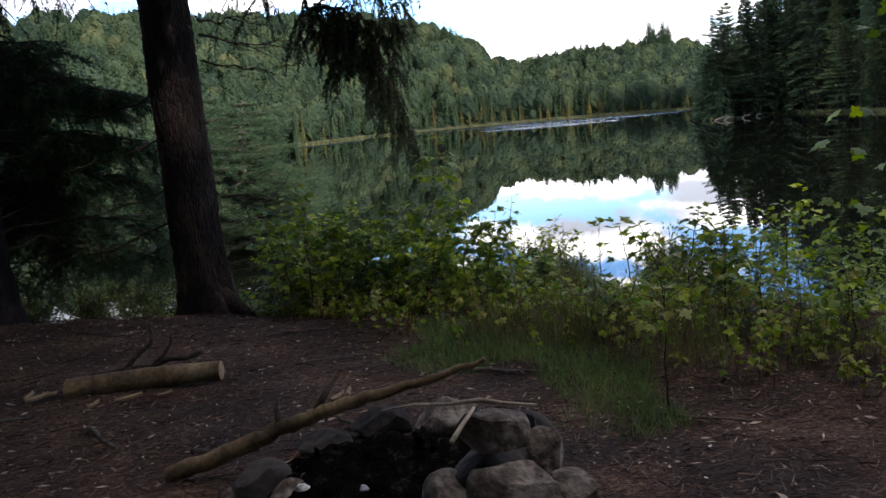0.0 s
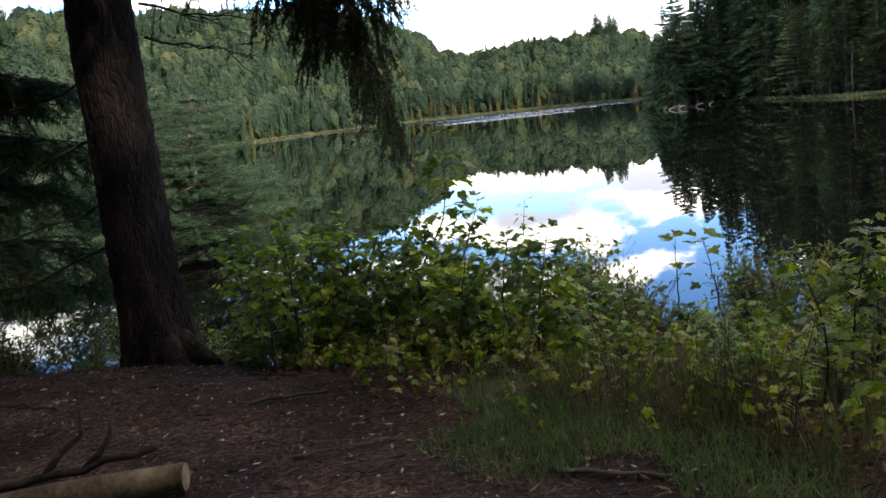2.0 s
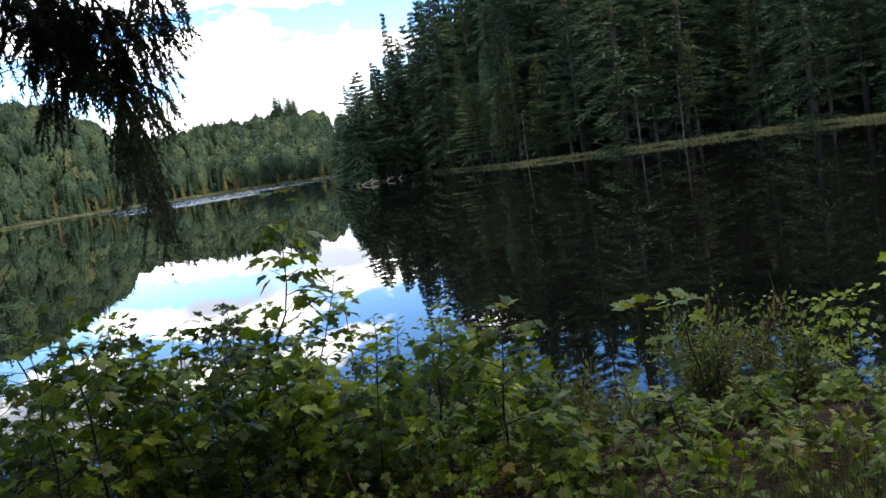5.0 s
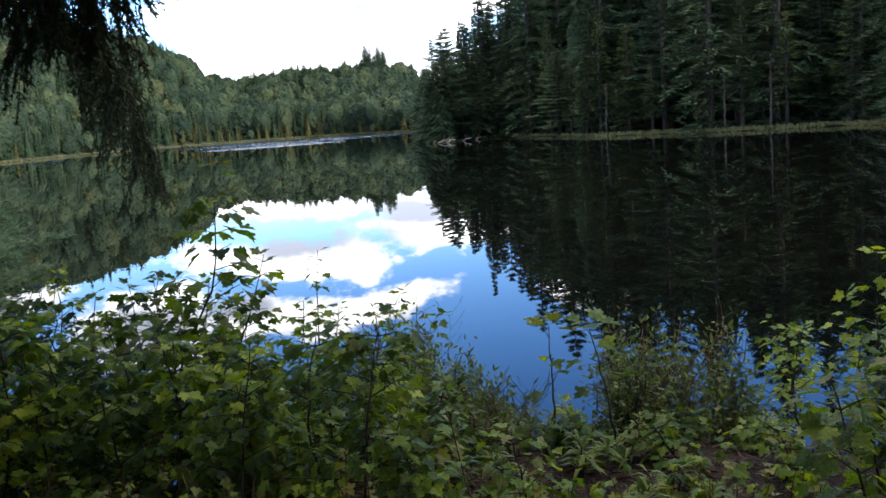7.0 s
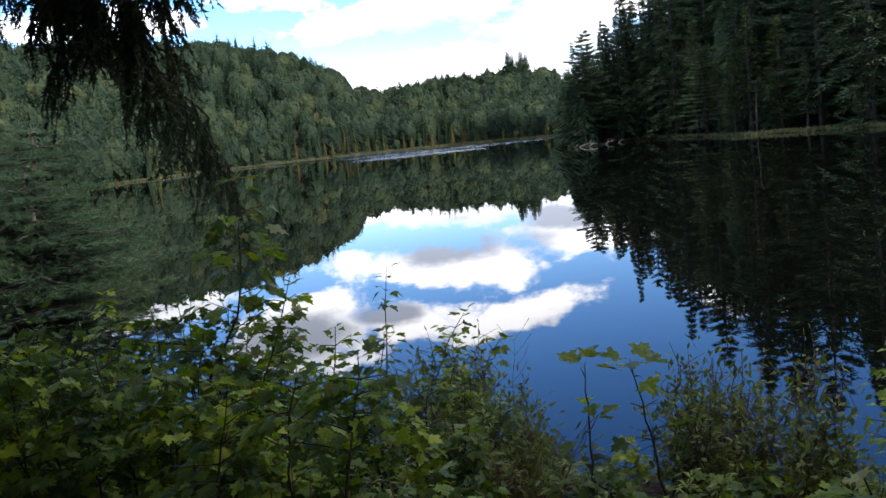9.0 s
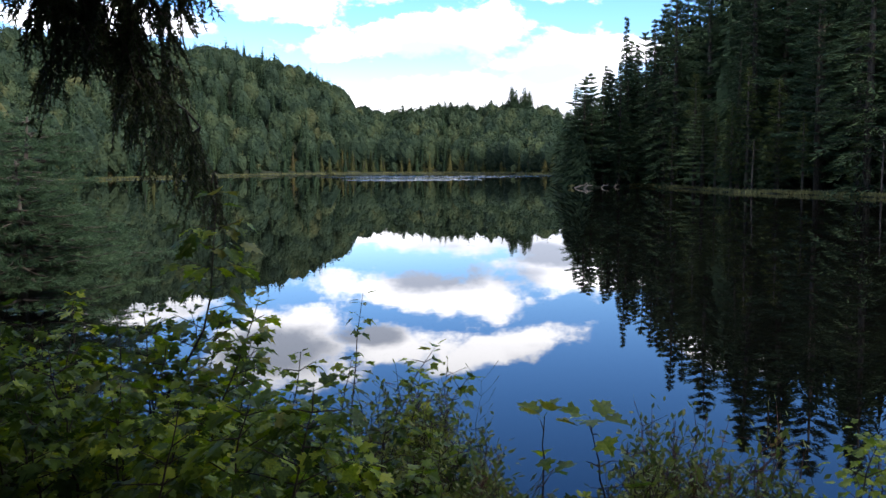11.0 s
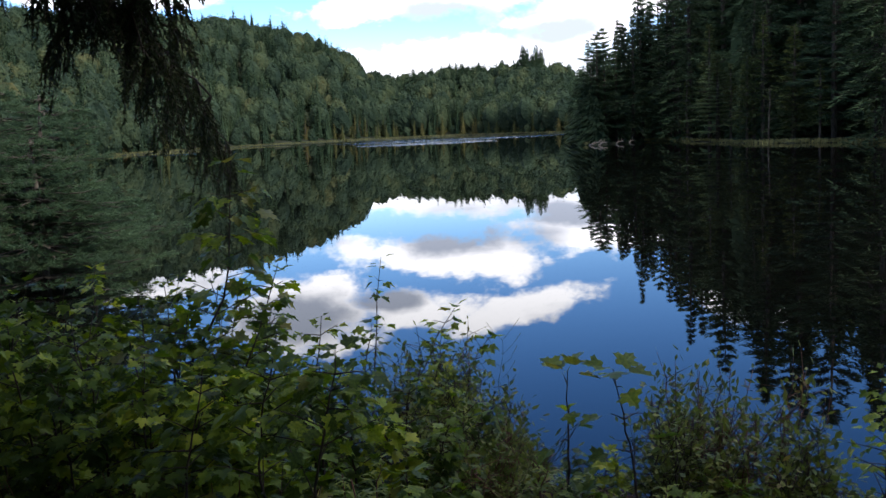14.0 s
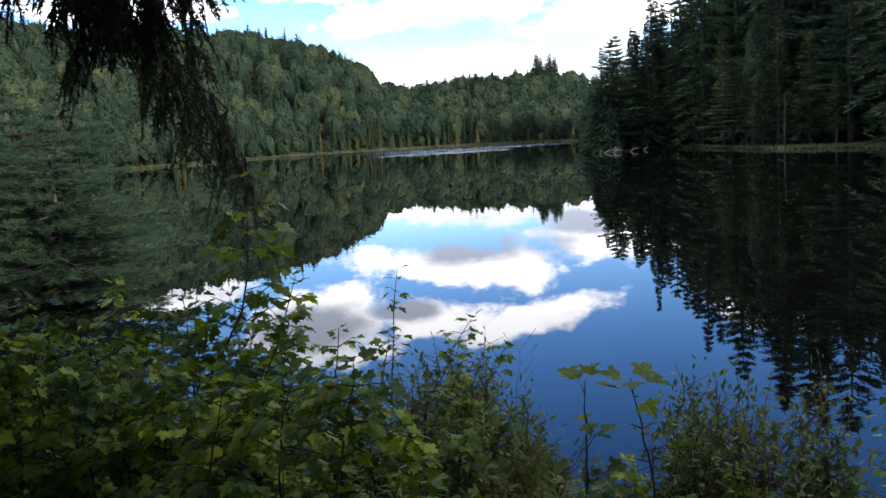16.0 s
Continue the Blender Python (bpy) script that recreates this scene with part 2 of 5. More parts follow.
FLOOR = ground_material()
WATER = water_material()
RUFFLED = ripple_material()
BARK = surface("spruce_bark", ((0.32, (0.005, 0.003, 0.0026)), (0.5, (0.014, 0.0085, 0.007)), (0.68, (0.042, 0.028, 0.023))), scale=7, rough=0.95, bump=0.9, bump_scale=34, bump_dist=0.02, stretch=(1, 1, 0.3), voronoi=38, spec=0.25)
DARK_BARK = surface("dark_bark", ((0.3, (0.025, 0.020, 0.016)), (0.7, (0.10, 0.085, 0.07))), scale=9, rough=0.95, bump=0.6, bump_scale=40, stretch=(1, 1, 0.3), spec=0.15)
GREY_BARK = surface("grey_trunk_bark", ((0.3, (0.04, 0.034, 0.028)), (0.7, (0.12, 0.10, 0.085))), scale=3, rough=0.95, bump=0.5, bump_scale=12, stretch=(1, 1, 0.3), per_object=0.3, spec=0.15)
PEELED = surface("peeled_wood", ((0.3, (0.034, 0.020, 0.010)), (0.52, (0.098, 0.064, 0.031)), (0.75, (0.19, 0.137, 0.074))), scale=6, rough=0.8, bump=0.35, bump_scale=50, stretch=(1, 0.25, 1), spec=0.25)
CUT_WOOD = surface("cut_end_wood", ((0.3, (0.12, 0.08, 0.045)), (0.7, (0.27, 0.20, 0.12))), scale=20, rough=0.85, bump=0.3, bump_scale=60)
STICK = surface("bleached_stick", ((0.3, (0.12, 0.09, 0.065)), (0.7, (0.33, 0.27, 0.21))), scale=14, rough=0.85, bump=0.4, bump_scale=60)
TWIG = surface("twig_bark", ((0.3, (0.018, 0.013, 0.010)), (0.7, (0.07, 0.05, 0.036))), scale=18, rough=0.9, bump=0.3, bump_scale=60, spec=0.2)
RED_TWIG = surface("reddish_twig", ((0.3, (0.06, 0.025, 0.018)), (0.7, (0.17, 0.075, 0.05))), scale=18, rough=0.85, bump=0.2, bump_scale=60)
STONE = surface("granite_stone", ((0.30, (0.018, 0.013, 0.010)), (0.5, (0.075, 0.056, 0.045)), (0.68, (0.20, 0.165, 0.14))), scale=7, rough=0.9, bump=0.8, bump_scale=34, bump_dist=0.02, per_object=0.16, spec=0.2)
SOOT_STONE = surface("sooty_stone", ((0.3, (0.007, 0.006, 0.006)), (0.75, (0.055, 0.045, 0.04))), scale=6, rough=0.92, bump=0.6, bump_scale=28, per_object=0.25, spec=0.2)
CHAR = surface("charcoal", ((0.35, (0.0016, 0.0016, 0.0016)), (0.62, (0.005, 0.0045, 0.004)), (0.8, (0.03, 0.025, 0.022))), scale=16, rough=0.95, bump=1.0, bump_scale=60, bump_dist=0.02, island=0.3, spec=0.0)
ASH = surface("pale_ash", ((0.3, (0.2, 0.19, 0.18)), (0.7, (0.6, 0.58, 0.56))), scale=30, rough=0.95, bump=0.5, bump_scale=60)
MAPLE = surface("maple_leaf_green", ((0.15, (0.026, 0.050, 0.008)), (0.5, (0.088, 0.138, 0.016)), (0.78, (0.21, 0.27, 0.026)), (0.99, (0.33, 0.35, 0.035))), scale=6, rough=0.5, bump=0.2, bump_scale=60, bump_dist=0.004, island=0.4, per_object=0.6, translucent=0.4, spec=0.2, fine=0.1)
HERB = surface("herb_leaf", ((0.2, (0.080, 0.115, 0.022)), (0.6, (0.165, 0.215, 0.038)), (0.95, (0.27, 0.29, 0.05))), scale=5, rough=0.55, bump=0.0, island=0.5, per_object=0.3, translucent=0.4, fine=0.1)
# yellowing leaves, and green ones coloured bright to stand for lit foliage
YELLOW_LIT_LEAF = surface("yellowing_and_lit_leaf", ((0.15, (0.07, 0.09, 0.016)), (0.5, (0.15, 0.155, 0.026)), (0.8, (0.23, 0.21, 0.036)), (0.99, (0.27, 0.16, 0.04))), scale=6, rough=0.55, bump=0.15, bump_scale=60, island=0.5, per_object=0.4, translucent=0.35, fine=0.1)
SHRUB = surface("shrub_leaf", ((0.15, (0.055, 0.075, 0.018)), (0.5, (0.12, 0.15, 0.032)), (0.8, (0.19, 0.20, 0.046)), (0.97, (0.17, 0.08, 0.04))), scale=5, rough=0.55, bump=0.0, island=0.55, translucent=0.35, fine=0.1)
GRASS = surface("grass_blade", ((0.2, (0.045, 0.080, 0.024)), (0.6, (0.10, 0.16, 0.045)), (0.9, (0.20, 0.22, 0.08))), scale=3, rough=0.6, bump=0.0, island=0.4, translucent=0.3)
SEDGE = surface("shore_sedge", ((0.2, (0.06, 0.068, 0.024)), (0.6, (0.135, 0.13, 0.046)), (0.9, (0.21, 0.19, 0.07))), scale=0.4, rough=0.7, bump=0.0, island=0.3, translucent=0.2)
SPRUCE = surface("spruce_needles", ((0.2, (0.016, 0.023, 0.011)), (0.6, (0.040, 0.052, 0.022)), (0.9, (0.085, 0.088, 0.036))), scale=2, rough=0.65, bump=0.0, island=0.4, translucent=0.12, spec=0.06)
PINE = surface("white_pine_needles", ((0.2, (0.026, 0.048, 0.026)), (0.55, (0.056, 0.092, 0.046)), (0.9, (0.10, 0.138, 0.068))), scale=0.7, rough=0.6, bump=0.0, island=0.4, per_object=0.2, translucent=0.25, spec=0.06)
HEMLOCK = surface("bank_conifer_needles", ((0.2, (0.020, 0.036, 0.018)), (0.55, (0.042, 0.068, 0.033)), (0.9, (0.080, 0.112, 0.05))), scale=0.35, rough=0.7, bump=0.0, island=0.3, per_object=0.5, translucent=0.12, spec=0.06)
SHORE_PINE = surface("shore_pine_needles", ((0.15, (0.030, 0.054, 0.030)), (0.5, (0.068, 0.106, 0.054)), (0.85, (0.115, 0.155, 0.07))), scale=0.35, rough=0.7, bump=0.0, island=0.35, per_object=0.7, translucent=0.12, spec=0.06)
CEDAR = surface("young_cedar_needles", ((0.2, (0.045, 0.065, 0.022)), (0.55, (0.085, 0.105, 0.034)), (0.9, (0.14, 0.14, 0.05))), scale=0.5, rough=0.7, bump=0.0, island=0.35, per_object=0.4, translucent=0.15, spec=0.06)
FAR_GREEN = surface("far_broadleaf", ((0.30, (0.015, 0.027, 0.015)), (0.48, (0.027, 0.043, 0.022)), (0.64, (0.044, 0.060, 0.026)), (0.84, (0.085, 0.080, 0.03))), scale=0.11, detail=4, rough=0.85, bump=1.0, bump_scale=1.6, bump_dist=0.5, island=0.22, translucent=0.1, fine=0.16, spec=0.1)
FAR_DARK = surface("far_conifer", ((0.3, (0.016, 0.029, 0.015)), (0.6, (0.034, 0.054, 0.025)), (0.8, (0.05, 0.07, 0.03))), scale=0.09, detail=3, rough=0.8, bump=0.0, island=0.2, translucent=0.1, fine=0.0, spec=0.06)
FAR_LARCH = surface("far_larch", ((0.3, (0.046, 0.056, 0.022)), (0.5, (0.074, 0.076, 0.026)), (0.68, (0.10, 0.080, 0.028)), (0.85, (0.12, 0.055, 0.024))), scale=0.12, detail=2, rough=0.8, bump=0.0, island=0.15, translucent=0.2, fine=0.0, spec=0.06)
LITTER = surface("dead_leaf_litter", ((0.2, (0.035, 0.016, 0.010)), (0.55, (0.10, 0.055, 0.036)), (0.92, (0.40, 0.31, 0.24))), scale=9, rough=0.8, bump=0.0, island=0.8, fine=0.1)
DEAD_NEEDLE = surface("dead_twigs", ((0.3, (0.016, 0.007, 0.0045)), (0.7, (0.13, 0.076, 0.05))), scale=4, rough=0.9, bump=0.0, island=0.4)

# ---- mesh helpers ----


class Bag:
    """Collects vertices and faces for one mesh."""

    def __init__(self):
        self.v, self.f, self.n = [], [], 0

    def add(self, verts, faces):
        verts = np.asarray(verts, float).reshape(-1, 3)
        self.v.append(verts)
        self.f.extend((np.asarray(faces) + self.n).tolist())
        self.n += len(verts)

    def mesh(self, name, material, smooth=True):
        me = bpy.data.meshes.new(name)
        me.from_pydata(np.concatenate(self.v).tolist() if self.v else [], [], self.f)
        me.materials.append(material)
        if smooth:
            me.polygons.foreach_set("use_smooth", np.ones(len(me.polygons), bool))
        me.update()
        return me


def part(name, me, parent, label=""):
    ob = new(name, me)
    ob.parent = parent
    return tagged(ob, label=label)


def thing(name, m, label, category, group="", kind=""):
    ob = new(name)
    ob.empty_display_size = 0.1
    ob.matrix_world = m
    return tagged(ob, label, category, group, kind)


def unit(v):
    v = np.asarray(v, float)
    return v / np.maximum(np.linalg.norm(v, axis=-1, keepdims=True), 1e-9)


def tube(bag, pts, radii, n=6, cap=True):
    """A tapering tube along pts."""
    pts = np.asarray(pts, float)
    k = len(pts)
    d = unit(np.gradient(pts, axis=0))
    ref = np.array([0.0, 0, 1]) if abs(d[0][2]) < 0.9 else np.array([1.0, 0, 0])
    a = unit(np.cross(d, ref))
    b = np.cross(d, a)
    ang = np.arange(n) * 2 * math.pi / n
    r = np.asarray(radii, float).reshape(-1, 1, 1)
    ring = pts[:, None, :] + r * (a[:, None, :] * np.cos(ang)[None, :, None] + b[:, None, :] * np.sin(ang)[None, :, None])
    faces = []
    for i in range(k - 1):
        for j in range(n):
            q = (j + 1) % n
            faces.append((i * n + j, i * n + q, (i + 1) * n + q, (i + 1) * n + j))
    bag.add(ring.reshape(-1, 3), np.array(faces))
    if cap:
        bag.f.append([bag.n - n + j for j in range(n)])
        bag.f.append([bag.n - k * n + j for j in range(n - 1, -1, -1)])


def blades(bag, p, d, up, length, width):
    """Pointed leaf-like blades: four corners each, from p along d, lying across up."""
    p, d = np.asarray(p, float), unit(d)
    s = unit(np.cross(d, up))
    length = np.broadcast_to(np.asarray(length, float), (len(p),))[:, None]
    width = np.broadcast_to(np.asarray(width, float), (len(p),))[:, None]
    v = np.stack([p, p + d * length * 0.5 + s * width * 0.5, p + d * length, p + d * length * 0.5 - s * width * 0.5], 1)
    n = len(p)
    bag.add(v.reshape(-1, 3), np.arange(n * 4).reshape(n, 4))


def spikes(bag, p, d, length, width, rng):
    """Thin three-cornered needles or shreds."""
    p, d = np.asarray(p, float), unit(d)
    s = unit(np.cross(d, rng.normal(size=p.shape)))
    length = np.broadcast_to(np.asarray(length, float), (len(p),))[:, None]
    width = np.broadcast_to(np.asarray(width, float), (len(p),))[:, None]
    v = np.stack([p - s * width * 0.5, p + s * width * 0.5, p + d * length], 1)
    n = len(p)
    bag.add(v.reshape(-1, 3), np.arange(n * 3).reshape(n, 3))


def curve_pts(a, b, sag=0.0, wob=0.0, n=8, rng=None):
    t = np.linspace(0, 1, n)[:, None]
    p = np.asarray(a, float) * (1 - t) + np.asarray(b, float) * t
    p[:, 2] -= sag * (4 * t * (1 - t))[:, 0]
    if rng is not None and wob:
        w = rng.normal(size=(n, 3)) * wob
        w[0] = w[-1] = 0
        p += w
    return p


# ---- the ground, the lake and the far shores ----
WATER_Z = -1.0
BRG = np.array([-180, -75, -60, -40, -26, -20.5, -15.5, -12.3, -8, -4.8, -2.8, -0.1, 2.3, 3.6, 5.4, 9, 13, 16.2, 16.7, 18.3, 20.8, 26.3, 34.3, 41, 55, 80, 110, 180.0])
SHORE = np.array([16, 30, 45, 70, 85, 90, 140, 175, 200, 228, 238, 254, 263, 266, 268, 268, 240, 208, 92, 91, 101, 78, 69, 67, 54, 40, 34, 30.0])
CREST = np.array([80, 130, 150, 190, 230, 260, 295, 310, 315, 315, 315, 315, 318, 320, 320, 320, 315, 300, 170, 165, 165, 150, 140, 140, 120, 110, 100, 90.0])
TOP = np.array([5, 8, 11, 16, 23, 28.5, 33, 34.2, 33.2, 32.7, 31.5, 26.8, 20, 13.3, 10.6, 13.3, 13.3, 11.5, 3, 3, 3, 4, 4, 4, 4, 4, 4, 4.0])


def near_edge(x):
    return 9.6 - 0.75 * np.clip(x - 0.3, 0, 2.6) - 0.25 * np.clip(x - 2.9, 0, 12) + 0.2 * np.clip(-x - 1.0, 0, 1.5) + 0.25 * np.sin(x * 1.3)


def height(x, y):
    x, y = np.asarray(x, float), np.asarray(y, float)
    brg = np.degrees(np.arctan2(x, y - 4.0))
    r = np.hypot(x, y - 4.0)
    # camp bank
    e = near_edge(x)
    t = np.clip((y - (e - 2.9)) / 2.9, 0, 1.6)
    bank = 0.02 - 1.02 * t ** 1.5 + 0.025 * np.sin(1.7 * x + 0.6) * np.sin(1.3 * y) + 0.012 * np.sin(4.1 * x) * np.sin(3.7 * y + 1)
    bank = bank + 0.05 * np.exp(-((x + 2.53) ** 2 + (y - 8.0) ** 2) / 0.6) + 0.05 * np.clip(-x - 3.0, 0, 6) + 0.03 * np.clip(-y, 0, 60)
    bank = np.maximum(bank, -2.4)
    # far shores
    rs = np.interp(brg, BRG, SHORE)
    rc = np.interp(brg, BRG, CREST)
    tp = np.interp(brg, BRG, TOP)
    w = np.clip((r - rs) / np.maximum(rc - rs, 1), 0, 1)
    hill = -0.85 + np.clip((r - rs) * 0.4, -1.6, np.where(brg > 16.4, 0.0, 0.12)) + (tp) * w * w * (3 - 2 * w)
    hill = hill + np.where(w > 0.05, 1.5 * np.sin(x * 0.045) * np.sin(y * 0.038 + 1), 0) * w
    hill = np.where(r < rs - 12, -2.4, hill)
    # small wooded spit
    spit = -2.4 + 1.75 * np.exp(-(((x + 5.6) / 2.6) ** 2 + ((y - 21) / 2.2) ** 2) ** 2)
    hill = np.maximum(hill, spit)
    ahead = y > -2
    return np.where(ahead, np.maximum(bank, hill), bank)


def build_ground():
    radii = np.concatenate([np.linspace(0.0, 9.0, 91), np.geomspace(9.25, 60, 60), np.geomspace(64, 560, 80), [700, 1000, 1500, 2500, 4500]])
    angs = np.concatenate([np.arange(-180, -60, 3.0), np.arange(-60, 60, 0.75), np.arange(60, 180, 3.0)])
    A, R = np.meshgrid(np.radians(angs), radii)
    X, Y = R * np.sin(A), 4.0 + R * np.cos(A)
    Z = height(X, Y)
    Z = Z + np.where(R < 11, 1, 0) * np.array([[0.018 * noise.noise((a * 3.1, b * 3.1, 0)) for a, b in zip(ra, rb)] for ra, rb in zip(X, Y)])
    n, k = len(radii), len(angs)
    i, j = np.meshgrid(np.arange(n - 1), np.arange(k), indexing="ij")
    q = (j + 1) % k
    f = np.stack([i * k + j, i * k + q, (i + 1) * k + q, (i + 1) * k + j], -1).reshape(-1, 4)
    bag = Bag()
    bag.add(np.stack([X, Y, Z], -1).reshape(-1, 3), f[:, ::-1])
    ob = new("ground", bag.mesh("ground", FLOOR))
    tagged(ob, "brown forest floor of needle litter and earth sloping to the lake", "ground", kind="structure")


build_ground()


def flat_sheet(name, x0, y0, x1, y1, z, material, label, category):
    bag = Bag()
    bag.add([(x0, y0, z), (x1, y0, z), (x1, y1, z), (x0, y1, z)], [(0, 1, 2, 3)])
    ob = new(name, bag.mesh(name, material, False))
    return tagged(ob, label, category, kind="structure")


flat_sheet("water", -700, 4.5, 700, 900, WATER_Z, WATER, "calm dark lake water mirroring trees and clouds", "lake")


def breeze_strip():
    """A streak of ruffled water under the far shore."""
    rng = np.random.default_rng(4)
    bag = Bag()
    for b0, b1, r0, r1 in ((1.0, 16.5, 168, 205), (2.5, 11.5, 136, 160), (-4.0, 9.0, 212, 236), (-11.0, -4.5, 150, 163)):
        n = 40
        b = np.radians(np.linspace(b0, b1, n))
        t = np.linspace(0, 1, n)
        w = np.sin(np.pi * np.clip(t, 0, 1)) ** 0.5
        mid = (r0 + r1) / 2 + rng.normal(size=n) * 2
        half = (r1 - r0) / 2 * w
        v = []
        for s in (-1, 1):
            r = mid + s * half
            v.append(np.stack([r * np.sin(b), 4 + r * np.cos(b), np.full(n, WATER_Z + 0.02)], 1))
        f = [(i, i + 1, n + i + 1, n + i) for i in range(n - 1)]
        bag.add(np.concatenate(v), f)
    ob = new("ruffled_water", bag.mesh("ruffled_water", RUFFLED, False))
    tagged(ob, "bright streak of breeze-ruffled water below the far shore", "lake", kind="structure")


breeze_strip()

# ---- trees ----


def whorl_tree(bag_leaf, bag_wood, rng, tall, spread, bare=0.12, whorls=34, per=5, sprays=16, droop=0.25, size=0.5, shape=1.0, ragged=0.25):
    """A conifer: whorls of boughs, each a flat drooping spray of shreds."""
    tube(bag_wood, [(0, 0, -0.4), (0.02 * tall * rng.normal() * 0.3, 0, tall * 0.5), (0, 0, tall)], [tall * 0.013 + 0.04, tall * 0.009 + 0.02, 0.02], 7)
    P, D, Ln, W = [], [], [], []
    for z in bare + (0.985 - bare) * np.linspace(0, 1, whorls) ** 0.8:
        up = (1 - z) ** shape
        reach0 = spread * max(up, 0.06) * (0.6 + 0.4 * min(1, (z - bare + 0.04) / 0.2))
        a0 = rng.uniform(0, 6.28)
        for k in range(per):
            if rng.random() < ragged * 0.4:
                continue
            a = a0 + k * 6.283 / per + rng.normal() * 0.3
            reach = reach0 * rng.uniform(1 - ragged, 1 + ragged * 0.6)
            dirh = np.array([math.cos(a), math.sin(a), 0])
            side = np.cross(dirh, (0, 0, 1))
            rise = 0.15 + 0.45 * z
            n = max(12, int(sprays * (0.3 + 0.7 * reach / spread)))
            t = rng.uniform(0.05, 1.0, n) ** 0.75
            lat = rng.uniform(-1, 1, n)
            base = np.array([0, 0, z * tall + rng.normal() * 0.1])
            p = base + dirh * (reach * t)[:, None] + side * (lat * reach * 0.34 * (1.05 - 0.6 * t))[:, None]
            p[:, 2] += reach * (rise * t - droop * 1.6 * t * t) - np.abs(lat) * 0.10 * reach + rng.normal(size=n) * 0.09 * size
            d = dirh * 0.9 + side * (lat * 1.0)[:, None] + np.array([0, 0, 0.12 - droop * 0.6]) + rng.normal(size=(n, 3)) * 0.25
            P.append(p), D.append(d)
            Ln.append(size * rng.uniform(0.5, 1.2, n) * (0.5 + 0.5 * up))
            W.append(size * rng.uniform(0.13, 0.26, n) * (0.6 + 0.4 * up))
            if reach > 0.5:
                tube(bag_wood, [base, base + dirh * reach * 0.5 + (0, 0, reach * (rise * 0.5 - droop * 0.4)), base + dirh * reach * 0.95 + (0, 0, reach * (rise - droop * 1.5))], [0.02 + tall * 0.0012, 0.015 + tall * 0.0006, 0.006], 3, False)
    P = np.concatenate(P)
    s = np.array([0, 0, 1.0]) + rng.normal(size=P.shape) * 0.5
    D = unit(np.concatenate(D))
    s = unit(np.cross(D, s)) * np.concatenate(W)[:, None] * 0.5
    v = np.stack([P - s, P + s, P + D * np.concatenate(Ln)[:, None]], 1)
    bag_leaf.add(v.reshape(-1, 3), np.arange(len(P) * 3).reshape(-1, 3))


def conifer_template(name, seed, tall, spread, leaf_mat, wood_mat, label, category, group, **kw):
    rng = np.random.default_rng(seed)
    bl, bw = Bag(), Bag()
    whorl_tree(bl, bw, rng, tall, spread, **kw)
    t = thing(name, Matrix(), label, category, group)
    part("trunk", bw.mesh("trunk", wood_mat), t)
    part("crown", bl.mesh("crown", leaf_mat, False), t)
    return t


def polar(b, r):
    return r * math.sin(radians(b)), 4.0 + r * math.cos(radians(b))


def ground_z(x, y):
    return float(height(x, y))


